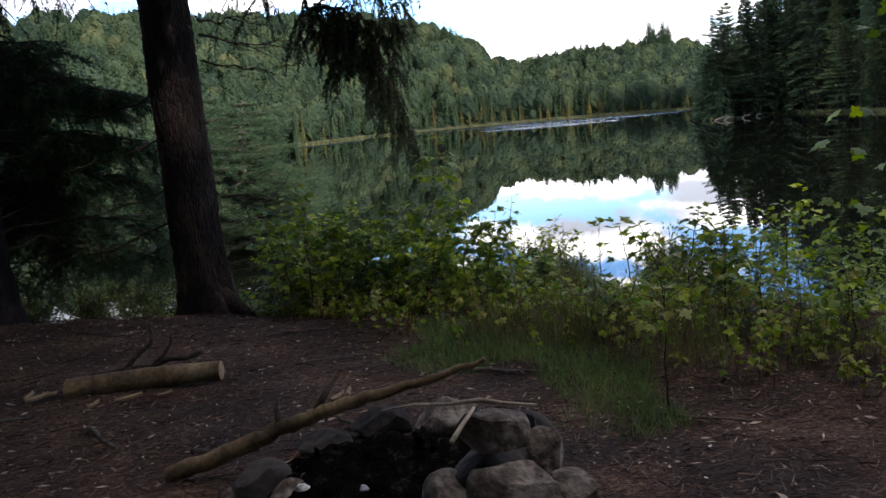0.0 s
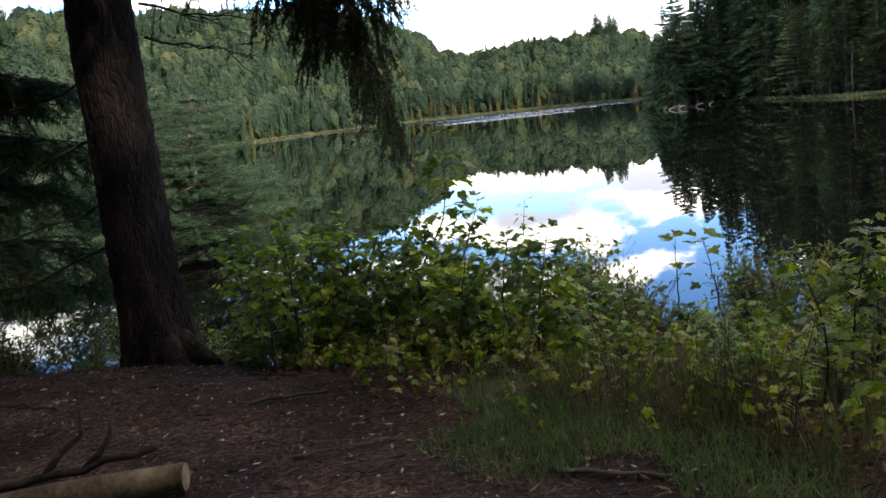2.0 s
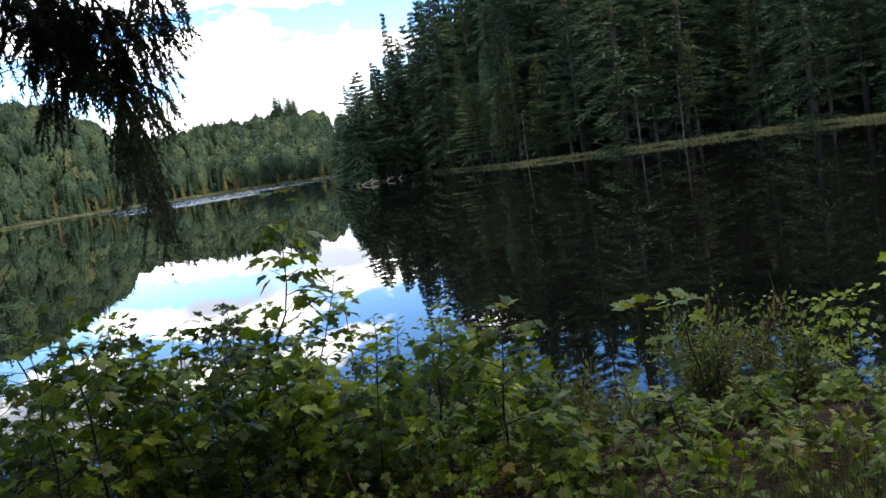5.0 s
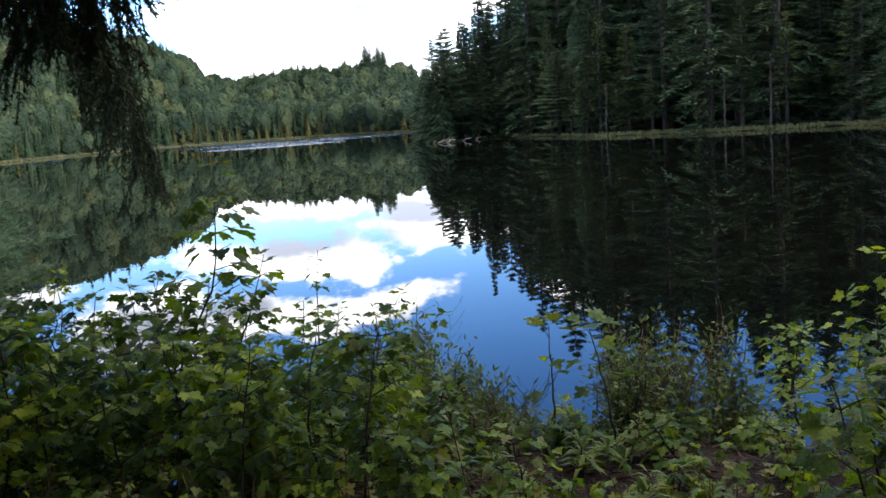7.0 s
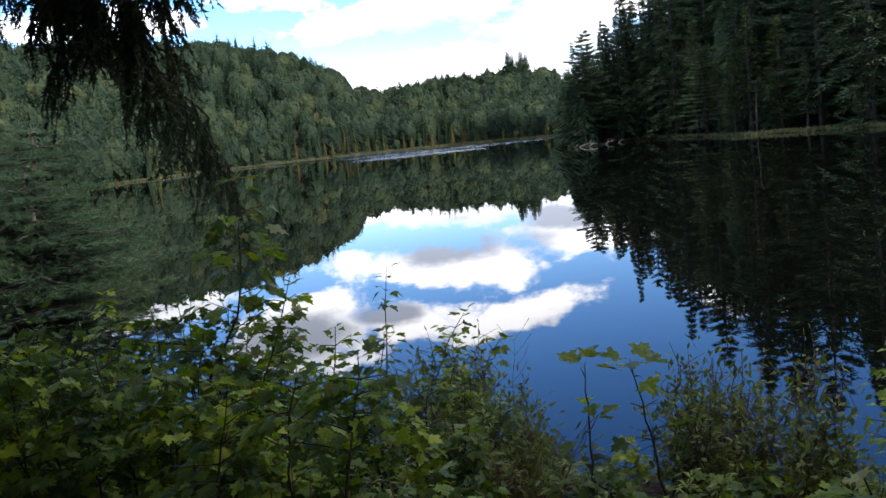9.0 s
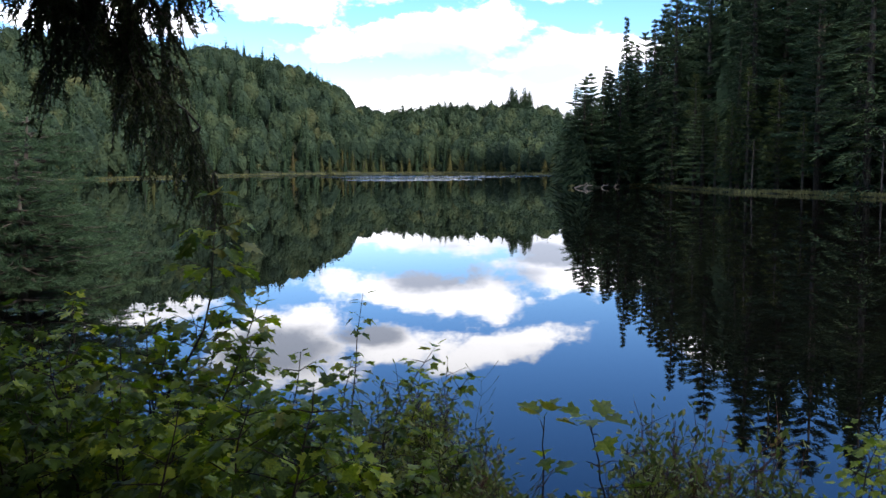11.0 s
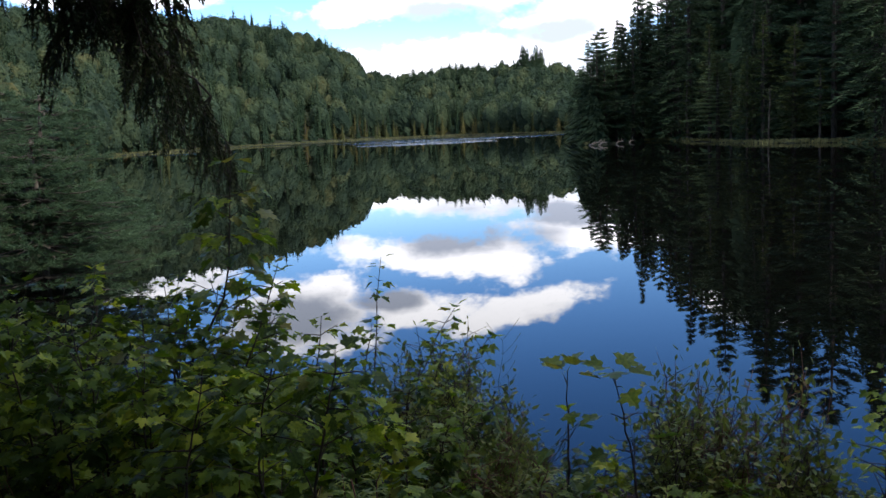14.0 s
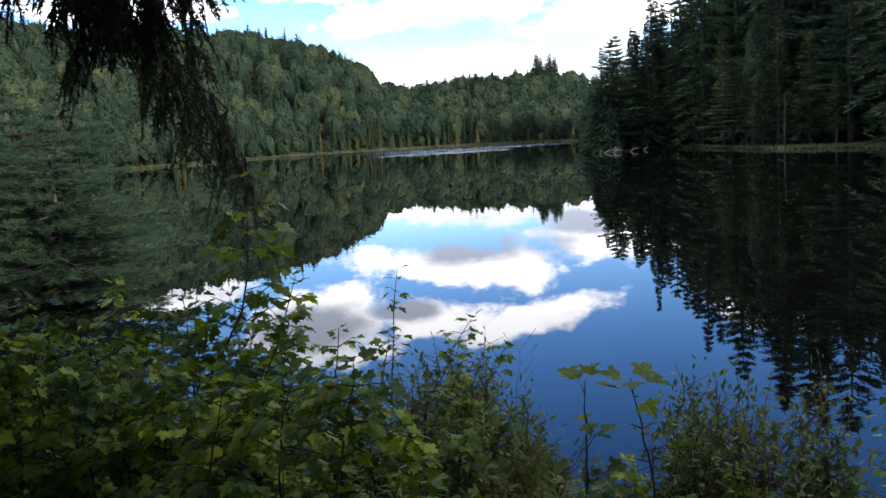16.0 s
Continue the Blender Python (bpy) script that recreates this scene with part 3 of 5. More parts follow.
def bank_conifers():
    """The wall of tall conifers on the near right shore."""
    kinds = []
    for s, tall, spread, kw in ((11, 22, 4.2, dict(whorls=30, per=8, sprays=84, droop=0.34, size=0.75, shape=0.95, bare=0.03, ragged=0.35)),
                                (12, 24, 5.0, dict(whorls=22, per=7, sprays=170, droop=0.14, size=0.75, shape=0.72, bare=0.12, ragged=0.5)),
                                (13, 20, 3.6, dict(whorls=32, per=8, sprays=74, droop=0.40, size=0.7, shape=1.0, bare=0.02, ragged=0.35)),
                                (14, 25, 5.4, dict(whorls=19, per=7, sprays=190, droop=0.08, size=0.8, shape=0.66, bare=0.16, ragged=0.6))):
        pine = s in (12, 14)
        lab = ("tall dark green spruce with drooping boughs on the lake shore", "tall ragged white pine with layered boughs on the lake shore")[pine]
        kinds.append(conifer_template("pine_tree" if pine else "spruce_tree", s, tall, spread, SHORE_PINE if pine else HEMLOCK, DARK_BARK, lab, "tree", "conifers of the dark shore", **kw))
    rng = random.Random(5)
    spots = []
    b = 17.5
    while b < 62:
        rs = float(np.interp(b, BRG, SHORE))
        for row, (dr, k) in enumerate(((2.6, 1.0), (9, 1.02), (17, 1.08))):
            if row == 2 and b > 48:
                continue
            bb = b + rng.uniform(-0.5, 0.5)
            r = rs + dr + rng.uniform(-1.5, 2.5)
            tall = 22.5 * k * rng.uniform(0.86, 1.1)
            if bb < 23.5:
                tall *= 0.44 + 0.5 * max(0, (bb - 17.3)) / 6.2
            elif row == 0:
                tall *= rng.choice((0.34, 0.48, 0.62, 0.85, 1.0))
            spots.append((bb, r, tall))
        b += 1.9 * 82 / rs * (0.9 if b < 22 else 1.0)
    spots += [(17.2, 95, 8), (17.7, 99, 9.6), (18.1, 96, 10.2), (18.7, 97, 11.2), (19.2, 99, 12.4), (19.7, 98, 13), (20.1, 103, 14), (20.9, 104, 15.5), (21.4, 102, 16.5), (21.9, 100, 17.5)]
    used = set()
    for bb, r, tall in spots:
        k = rng.randrange(4)
        t = kinds[k]
        h0 = (22, 24, 20, 25)[k]
        x, y = polar(bb, r)
        m = Matrix.LocRotScale((x, y, ground_z(x, y) - 0.1), Euler((rng.uniform(-0.02, 0.02), rng.uniform(-0.02, 0.02), rng.uniform(0, 6.28))), (max(tall / h0, 0.62) * rng.uniform(0.9, 1.15),) * 2 + (tall / h0,))
        if k in used:
            c = copy_thing(t, m)
            c.scale = m.to_scale()
        else:
            used.add(k)
            t.matrix_world = m
    # lone spire standing ahead of the skyline
    x, y = polar(20.1, 105)
    m = Matrix.LocRotScale((x, y, ground_z(x, y)), Euler((0, 0, 1)), (0.75, 0.75, 18.6 / 20))
    c = copy_thing(kinds[2], m)
    c.scale = m.to_scale()
    # young trees along the sedge
    young = []
    for s, tall, spread, kw in ((21, 7, 1.3, dict(whorls=26, per=5, sprays=30, droop=0.2, size=0.42, shape=0.8, bare=0.22)), (22, 6, 1.0, dict(whorls=24, per=5, sprays=30, droop=0.05, size=0.4, shape=0.6, bare=0.1, ragged=0.15))):
        young.append(conifer_template("young_larch", s, tall, spread, CEDAR, GREY_BARK, "young yellow-green larch on the sedgy lake shore", "tree", "young shore trees", **kw))
    used = set()
    for bb in (20.3, 22.9, 24.2, 25.4, 26.3, 27.2, 28.9, 30.3, 33.2, 35.5, 38.0, 41.5, 45.5):
        k = rng.randrange(2)
        r = float(np.interp(bb, BRG, SHORE)) + rng.uniform(0.8, 3.0)
        x, y = polar(bb, r)
        s = rng.uniform(0.8, 1.5)
        m = Matrix.LocRotScale((x, y, ground_z(x, y) - 0.05), Euler((0, 0, rng.uniform(0, 6.28))), (s, s, s))
        if k in used:
            c = copy_thing(young[k], m)
            c.scale = m.to_scale()
        else:
            used.add(k)
            young[k].matrix_world = m
    # dead snags and a thin pale trunk standing in the sedge
    for bb, dr, tall, lean in ((33.3, 3.0, 7.5, -0.02), (34.5, 0.5, 4.6, 0.0), (37.1, 0.3, 5.2, 0.012), (22.5, 1.2, 5.5, -0.03), (27.5, 1.0, 4.2, 0.03), (36.7, 3.5, 5.5, 0.03)):
        x, y = polar(bb, float(np.interp(bb, BRG, SHORE)) + dr)
        t = thing("dead_tree", pose(x, y, ground_z(x, y) - 0.1), "grey dead tree trunk with broken stubs on the sedgy shore", "tree", "dead trees of the dark shore")
        bag = Bag()
        n = 10
        u = np.linspace(0, 1, n)
        p = np.stack([lean * tall * u + 0.03 * np.sin(u * 7 + bb), 0.02 * np.cos(u * 5 + bb), tall * u], 1)
        tube(bag, p, np.linspace(0.085, 0.03, n), 7)
        part("trunk", bag.mesh("trunk", DARK_BARK), t)
        for k in range(9):
            w = Bag()
            a, h = rng.uniform(0, 6.28), rng.uniform(0.3, 0.98)
            q = np.array([lean * tall * h, 0, tall * h])
            tip = q + np.array([math.cos(a), math.sin(a), rng.uniform(-0.2, 0.5)]) * rng.uniform(0.3, 0.9)
            tube(w, [q, (q + tip) / 2 + (0, 0, 0.04), tip], [0.02, 0.014, 0.005], 4)
            part("stub", w.mesh("stub", GREY_BARK), t)
    return kinds


BANK = bank_conifers()


def far_woods():
    """Woods on the hills across the lake, too many to count."""
    rng = np.random.default_rng(8)
    green, dark, larch, trunks = Bag(), Bag(), Bag(), Bag()

    def broad(x, y, z, h):
        # lumpy body of foliage, fringed with leaf sprays
        t = np.radians(np.linspace(90, -75, 8))[:, None]
        q = np.arange(11) * 0.5712
        lump = 1 + 0.16 * np.sin(3 * q + x) * np.cos(2.5 * t + y) + 0.10 * np.sin(5 * q + y) * np.sin(6 * t + x)
        a, b = h * 0.27 * lump, h * 0.42 * lump
        v = np.stack([x + a * np.cos(t) * np.cos(q), y + a * np.cos(t) * np.sin(q), z + h * 0.56 + b * np.sin(t)], -1).reshape(-1, 3)
        green.add(v, [(i * 11 + j, i * 11 + 11 + j, i * 11 + 11 + (j + 1) % 11, i * 11 + (j + 1) % 11) for i in range(7) for j in range(11)])
        n = 170
        c = unit(rng.normal(size=(n, 3))) * np.array([1, 1, 1.0])
        lob = 1 + 0.16 * np.sin(3 * np.arctan2(c[:, 1], c[:, 0]) + x)
        p = np.array([x, y, z + h * 0.56]) + c * lob[:, None] * np.array([h * 0.29, h * 0.29, h * 0.45])
        tang = unit(np.cross(c, rng.normal(size=(n, 3))))
        blades(green, p - tang * h * 0.03, tang + c * rng.normal(size=(n, 1)) * 0.8, c + rng.normal(size=(n, 3)) * 0.7, h * 0.065 * rng.uniform(0.6, 1.4, n), h * 0.05)

    def cone(bag, x, y, z, h, w, n=190):
        q = np.arange(6) * 1.0472
        v = np.concatenate([np.stack([x + w * 0.5 * np.cos(q), y + w * 0.5 * np.sin(q), z + h * 0.06 + 0 * q], 1), [(x, y, z + h * 0.93)]])
        bag.add(v, [(j, (j + 1) % 6, 6) for j in range(6)])
        t = rng.uniform(0.06, 1, n) ** 0.9
        tiers = 15 if n < 300 else 26
        t = np.minimum(np.round(t * tiers + rng.uniform(-0.5, 0.5, n)) / tiers + rng.normal(size=n) * 0.012, 1.0)
        a = rng.uniform(0, 6.283, n)
        r = w * (1.06 - t) ** 0.85 * rng.uniform(0.55, 1.1, n)
        p = np.stack([x + r * np.cos(a) * 0.3, y + r * np.sin(a) * 0.3, z + h * t], 1)
        d = np.stack([np.cos(a), np.sin(a), np.full(n, -0.55) + rng.normal(size=n) * 0.2], 1)
        blades(bag, p, d, np.array([0, 0, 1.0]) + rng.normal(size=(n, 3)) * 0.4, r * 0.75 + 0.22, w * (0.22 if n < 300 else 0.13) * (1.1 - t) + 0.07)
    # hillsides
    count = 0
    while count < 2600:
        b = rng.uniform(-50, 16.1) if count % 3 == 0 else rng.uniform(-24, 16.1)
        rs, rc = float(np.interp(b, BRG, SHORE)), float(np.interp(b, BRG, CREST))
        lo = rs + 5
        r = lo + (rc + 30 - lo) * rng.random() ** 0.9
        x, y = polar(b, r)
        z = ground_z(x, y)
        u = rng.random()
        if u < 0.48:
            broad(x, y, z - 1, rng.uniform(6.5, 10.5))
        else:
            cone(dark, x, y, z - 0.5, rng.uniform(7.5, 11.5), rng.uniform(1.6, 2.5))
        count += 1
    # deep woods standing behind the dark shore
    n = 0
    while n < 620:
        b = rng.uniform(17.6, 80) if n % 2 else rng.uniform(20, 46)
        r = float(np.interp(b, BRG, SHORE)) + rng.uniform(11, 55)
        x, y = polar(b, r)
        cone(dark, x, y, ground_z(x, y) - 0.5, rng.uniform(17, 23) * (0.42 if b < 19.5 else 0.56 if b < 21.5 else 0.7 if b < 23.5 else 1.0), rng.uniform(3.5, 4.8), 170)
        n += 1
    # round green trees at the tip of the dark shore
    for b, r, h in ((16.9, 97, 7.5), (17.2, 94, 6.0), (16.75, 112, 8.5), (16.7, 130, 9), (16.6, 150, 9), (16.5, 172, 9), (17.5, 93, 5.0)):
        x, y = polar(b, r)
        cone(dark, x, y, ground_z(x, y) - 0.4, h, h * 0.34, 900)
    # crest
    for b in np.arange(-50, 16.1, 0.36):
        rc = float(np.interp(b, BRG, CREST))
        x, y = polar(b, rc + rng.uniform(-8, 4))
        if rng.random() < 0.45:
            cone(dark, x, y, ground_z(x, y) - 0.5, rng.uniform(9.0, 13.0), rng.uniform(2.2, 3.0))
        else:
            broad(x, y, ground_z(x, y) - 1, rng.uniform(6.5, 9))
    # standing clump on the skyline
    for b, h in ((13.2, 15.6), (13.45, 14.4), (14.0, 15.8), (14.3, 14.8), (13.75, 12.5), (12.9, 10.5), (6.4, 11.5), (6.1, 8.5), (9.4, 10.8), (9.8, 9.5), (11.9, 11), (12.2, 9.5), (16.0, 10), (7.2, 9.0), (10.7, 9.3)):
        x, y = polar(b, 312)
        cone(dark, x, y, ground_z(x, y) - 0.5, h + 0.4, 4.6, 1000)
    # shore fringe of larch and small trees
    for b in np.arange(-14.5, 16.1, 0.16):
        rs = float(np.interp(b, BRG, SHORE))
        x, y = polar(b, rs + rng.uniform(2, 11))
        h = rng.uniform(3.5, 7) if b > 1 else rng.uniform(4, 8)
        u = rng.random()
        if u < (0.6 if b > 1 else 0.2):
            cone(larch, x, y, ground_z(x, y) - 0.3, h, rng.uniform(0.9, 1.5), 80)
        elif u < 0.85:
            cone(dark, x, y, ground_z(x, y) - 0.3, h * 1.2, rng.uniform(1.1, 1.7), 90)
        else:
            broad(x, y, ground_z(x, y) - 1, h * 0.8)
        if rng.random() < 0.25:
            tube(trunks, [(x, y, ground_z(x, y) - 0.3), (x + rng.normal() * 0.5, y - 1, ground_z(x, y) + h * 0.8)], [0.10, 0.05], 3, False)
    for name, bag, mat, lab in (("far_broadleaf_woods", green, FAR_GREEN, "green broadleaf woods covering the hills across the lake"),
                                ("far_conifer_woods", dark, FAR_DARK, "dark conifers scattered over the hills across the lake"),
                                ("far_larch_fringe", larch, FAR_LARCH, "yellowing larches fringing the far lake shore"),
                                ("far_bare_trunks", trunks, GREY_BARK, "pale bare trunks standing along the far shore")):
        tagged(new(name, bag.mesh(name, mat, False)), lab, "woods", kind="stuff")


far_woods()


def sedge_strip():
    rng = np.random.default_rng(31)
    bag = Bag()
    n = 8000
    b = rng.uniform(20.4, 62, n)
    r = np.interp(b, BRG, SHORE) + rng.uniform(-0.9, 0.9, n) * (0.55 + 0.45 * np.sin(b * 1.9) * np.sin(b * 0.7 + 1))
    x, y = r * np.sin(np.radians(b)), 4 + r * np.cos(np.radians(b))
    z = height(x, y) - 0.05
    p = np.stack([x, y, np.maximum(z, -1.05)], 1)
    d = np.array([0, 0, 1.0]) + rng.normal(size=(n, 3)) * 0.35
    blades(bag, p, d, rng.normal(size=(n, 3)), rng.uniform(0.10, 0.34, n), rng.uniform(0.05, 0.11, n))
    b = rng.uniform(-14, 17, 5000)
    r = np.interp(b, BRG, SHORE) + rng.uniform(-0.5, 1.5, 5000)
    x, y = r * np.sin(np.radians(b)), 4 + r * np.cos(np.radians(b))
    p = np.stack([x, y, np.maximum(height(x, y) - 0.05, -1.05)], 1)
    blades(bag, p, np.array([0, 0, 1.0]) + rng.normal(size=(5000, 3)) * 0.35, rng.normal(size=(5000, 3)), rng.uniform(0.15, 0.4, 5000), rng.uniform(0.12, 0.25, 5000))
    tagged(new("shore_sedge", bag.mesh("shore_sedge", SEDGE, False)), "yellowish sedge edging the far lake shores", "grass", kind="stuff")


sedge_strip()


def driftwood():
    """Pale snags lying at the tip of the wooded shore."""
    rng = np.random.default_rng(33)
    for b, dr, ln in ((17.5, -0.5, 1.5), (17.9, -0.6, 1.0), (18.9, -0.5, 0.8), (19.6, -0.4, 0.7)):
        x, y = polar(b, float(np.interp(b, BRG, SHORE)) + dr)
        bag = Bag()
        a = rng.uniform(-0.5, 0.5)
        p = curve_pts((-ln / 2, 0, 0.03), (ln / 2, ln * a * 0.3, 0.28), -0.08, 0.04, 8, rng)
        tube(bag, p, np.linspace(0.09, 0.03, 8), 6)
        for k in (2, 4, 5):
            tube(bag, [p[k], p[k] + np.array([rng.normal() * 0.2, rng.normal() * 0.2, rng.uniform(0.15, 0.4)])], [0.03, 0.01], 5)
        ob = new("driftwood", bag.mesh("driftwood", STICK))
        ob.matrix_world = pose(x, y, WATER_Z, 0, 0, rng.uniform(-30, 30))
        tagged(ob, "pale weathered driftwood snag lying in the shallows", "driftwood", "driftwood of the wooded point")


driftwood()


# ---- the old spruce by the camp ----


def trunk_mesh(bag, cx, cy, z0, z1, radius, lean, rng, rows=260, cols=84, flare=0.16):
    """A trunk with plated bark and a flared foot."""
    V = []
    for i in range(rows):
        t = i / (rows - 1)
        z = z0 + (z1 - z0) * t
        zz = max(0.0, z)
        r0 = radius * (1.06 - 0.035 * zz)
        fl = flare * math.exp(-max(0, z + 0.05) / 0.22)
        for j in range(cols):
            a = 6.2832 * j / cols
            ca, sa = math.cos(a), math.sin(a)
            ridge = 0.55 + 0.45 * math.sin(5 * a + 0.8)
            r = r0 + fl * ridge
            px, py = ca * r0, sa * r0
            plate = noise.voronoi((px * 38 + 1.2 * noise.noise((px * 9, py * 9, z * 6)), py * 38, z * 10 + 0.8 * noise.noise((px * 7, py * 7, z * 9))))[0]
            crack = min(1.0, (plate[1] - plate[0]) * 2.2)
            r += 0.009 * crack + 0.012 * noise.noise((px * 30, py * 30, z * 18)) + 0.02 * noise.noise((px * 3, py * 3, z * 1.2))
            V.append((cx + lean[0] * z + ca * r, cy + lean[1] * z + sa * r, z))
    f = [(i * cols + j, i * cols + (j + 1) % cols, (i + 1) * cols + (j + 1) % cols, (i + 1) * cols + j) for i in range(rows - 1) for j in range(cols)]
    bag.add(V, f)


def needle_twigs(leaf, wood, start, way, length, rng, hang=0.8, twigs=10, needle=0.035, dens=150):
    """A drooping spruce shoot: a stem with hanging side twigs thick with needles."""
    start, way = np.asarray(start, float), unit(way)
    t = np.linspace(0, 1, 7)[:, None]
    stem = start + way * length * t + np.array([0, 0, -1.0]) * (hang * length * 0.5) * t * t
    tube(wood, stem, np.linspace(0.008 + length * 0.006, 0.003, 7), 4, False)
    side = unit(np.cross(way, (0, 0, 1)) + 1e-6)
    for k in range(twigs):
        u = rng.uniform(0.1, 1.0)
        i = min(5, int(u * 6))
        p0 = stem[i] + (stem[i + 1] - stem[i]) * (u * 6 - i)
        ln = rng.uniform(0.16, 0.42) * (0.6 + 0.4 * length)
        d = unit(way * rng.uniform(0.1, 0.7) + side * rng.choice((-1, 1)) * rng.uniform(0.2, 0.8) + np.array([0, 0, -hang * rng.uniform(0.5, 1.4)]))
        s = np.linspace(0, 1, 5)[:, None]
        q = p0 + d * ln * s + np.array([0, 0, -0.4 * ln * hang]) * s * s
        tube(wood, q, np.linspace(0.004, 0.0015, 5), 3, False)
        m = int(dens * ln)
        v = rng.uniform(0.02, 1, m)
        j = np.minimum(3, (v * 4).astype(int))
        pp = q[j] + (q[j + 1] - q[j]) * (v * 4 - j)[:, None]
        dd = unit(q[j + 1] - q[j]) * 0.9 + unit(rng.normal(size=(m, 3))) * 0.85
        spikes(leaf, pp, dd, needle * rng.uniform(0.7, 1.4, m), 0.012, rng)


def old_spruce():
    rng = np.random.default_rng(41)
    t = thing("spruce_tree", pose(-2.53, 8.0, -0.14), "old spruce with dark scaly bark and drooping boughs", "tree")
    bag = Bag()
    trunk_mesh(bag, 0, 0, -0.35, 9.0, 0.195, (-0.02, 0.0), rng, 330, 140)
    part("trunk", bag.mesh("trunk", BARK), t, "dark reddish-brown scaly bark")
    # surface roots
    for a, ln in ((-1.0, 0.2), (-0.45, 0.16)):
        r = Bag()
        c = np.array([math.cos(a), math.sin(a), 0])
        pts = [c * 0.16 + (0, 0, 0.2), c * 0.32 + (0, 0, 0.08), c * (0.34 + ln * 0.4) + (0.03, 0, 0.03), c * (0.36 + ln) + (0, 0.05, -0.05)]
        tube(r, pts, [0.09, 0.075, 0.045, 0.02], 8)
        part("root", r.mesh("root", BARK), t)
    # the crown high overhead, out of view, added and kept dense for its shade
    wood, leaf = Bag(), Bag()
    whorl_tree(leaf, wood, rng, 13.0, 4.2, bare=0.03, whorls=30, per=9, sprays=140, droop=0.2, size=0.8, shape=0.8)
    for nm, bg, mat in (("upper_limbs", wood, DARK_BARK), ("crown", leaf, SPRUCE)):
        o = part(nm, bg.mesh(nm, mat, False), t)
        o.location = (-0.1, 0, 4.0)
        if nm == "crown":
            crown = o.data
    # the great bough that hangs over the bank
    wood, leaf = Bag(), Bag()
    spine = curve_pts((0.1, 0.2, 4.3), (1.76, 1.1, 2.62), -0.25, 0.03, 12, rng)
    tube(wood, spine, np.linspace(0.05, 0.010, 12), 6, False)
    low = curve_pts((0.98, 0.99, 2.60), (1.60, 1.24, 2.38), -0.08, 0.02, 10, rng)
    tube(wood, [spine[6], (0.95, 0.85, 3.0), low[0]], [0.025, 0.02, 0.018], 5, False)
    tube(wood, low, np.linspace(0.022, 0.009, 10), 5, False)
    low2 = curve_pts((1.12, 1.06, 2.42), (1.55, 1.21, 2.10), -0.05, 0.02, 9, rng)
    tube(wood, [low[3], (1.1, 1.03, 2.4), low2[0]], [0.015, 0.013, 0.011], 5, False)
    tube(wood, low2, np.linspace(0.012, 0.006, 9), 5, False)
    for sp, ks, each in ((spine, range(7, 12), 6), (low, range(0, 10), 4), (low2, range(0, 9), 3)):
        for k in ks:
            for s in range(each):
                d = np.array([rng.uniform(-0.6, 0.75), rng.uniform(-0.45, 0.45), rng.uniform(-1.0, 0.2)])
                needle_twigs(leaf, wood, sp[k] + rng.normal(size=3) * 0.045, d, rng.uniform(0.13, 0.38), rng, 0.7, 9, 0.032, 190)
    # its long hanging end
    end = curve_pts((1.53, 1.5, 2.02), (1.78, 2.9, 1.42), -0.10, 0.03, 9, rng)
    tube(wood, [low2[8], (1.54, 1.35, 2.07), end[0]], [0.012, 0.011, 0.010], 5, False)
    tube(wood, end, np.linspace(0.012, 0.004, 9), 5, False)
    for k in range(9):
        for s in range(3):
            d = np.array([rng.uniform(-0.5, 0.5), rng.uniform(-0.4, 0.4), rng.uniform(-1.0, -0.3)])
            needle_twigs(leaf, wood, end[k], d, rng.uniform(0.12, 0.26), rng, 1.1, 6, 0.04, 190)
    b = part("bough", wood.mesh("bough", TWIG), t, "dark drooping bough")
    part("needles", leaf.mesh("needles", SPRUCE, False), b, "thick dark green hanging needles")
    # higher boughs, left and behind
    for root, tip, nshoot in (((-0.2, 0.1, 3.3), (-2.6, 0.6, 2.45), 30), ((0.1, -0.1, 3.2), (0.75, 0.4, 2.75), 8), ((-0.1, -0.2, 3.6), (-1.7, -0.9, 2.75), 24)):
        wood, leaf = Bag(), Bag()
        spine = curve_pts(root, tip, -0.2, 0.04, 9, rng)
        tube(wood, spine, np.linspace(0.035, 0.006, 9), 5, False)
        for s in range(nshoot):
            k = rng.integers(2, 9)
            d = np.array([rng.uniform(-0.7, 0.7), rng.uniform(-0.7, 0.7), rng.uniform(-0.7, 0.1)])
            needle_twigs(leaf, wood, spine[k], d, rng.uniform(0.25, 0.6), rng, 0.8, 8, dens=110)
        b = part("bough", wood.mesh("bough", TWIG), t)
        part("needles", leaf.mesh("needles", SPRUCE, False), b)
    # dead bare branches low on the trunk
    for z, a, ln in ((2.35, 0.1, 0.6), (2.75, -0.25, 0.8), (2.15, 0.35, 0.6), (2.5, 0.0, 0.45), (1.15, 2.9, 1.6), (0.85, 3.0, 1.9), (1.55, 3.05, 1.5), (1.95, 2.8, 1.4), (1.05, 0.5, 0.5)):
        w = Bag()
        c = np.array([math.cos(a), math.sin(a), 0])
        p = curve_pts(c * 0.2 + (0, 0, z), c * (0.2 + ln) + (0, 0, z - 0.15 * ln), 0.06 * ln, 0.02, 8, rng)
        tube(w, p, np.linspace(0.011, 0.0025, 8), 5, False)
        for k in range(2, 8):
            q = p[k] + np.array([c[0] * 0.25 + rng.normal() * 0.1, c[1] * 0.25 + rng.normal() * 0.12, rng.normal() * 0.12])
            tube(w, [p[k], (p[k] + q) / 2 + (0, 0, -0.02), q], [0.006, 0.004, 0.002], 3, False)
        part("dead_branch", w.mesh("dead_branch", TWIG), t, "bare dead branch")
    return crown


SPRUCE_CROWN = old_spruce()


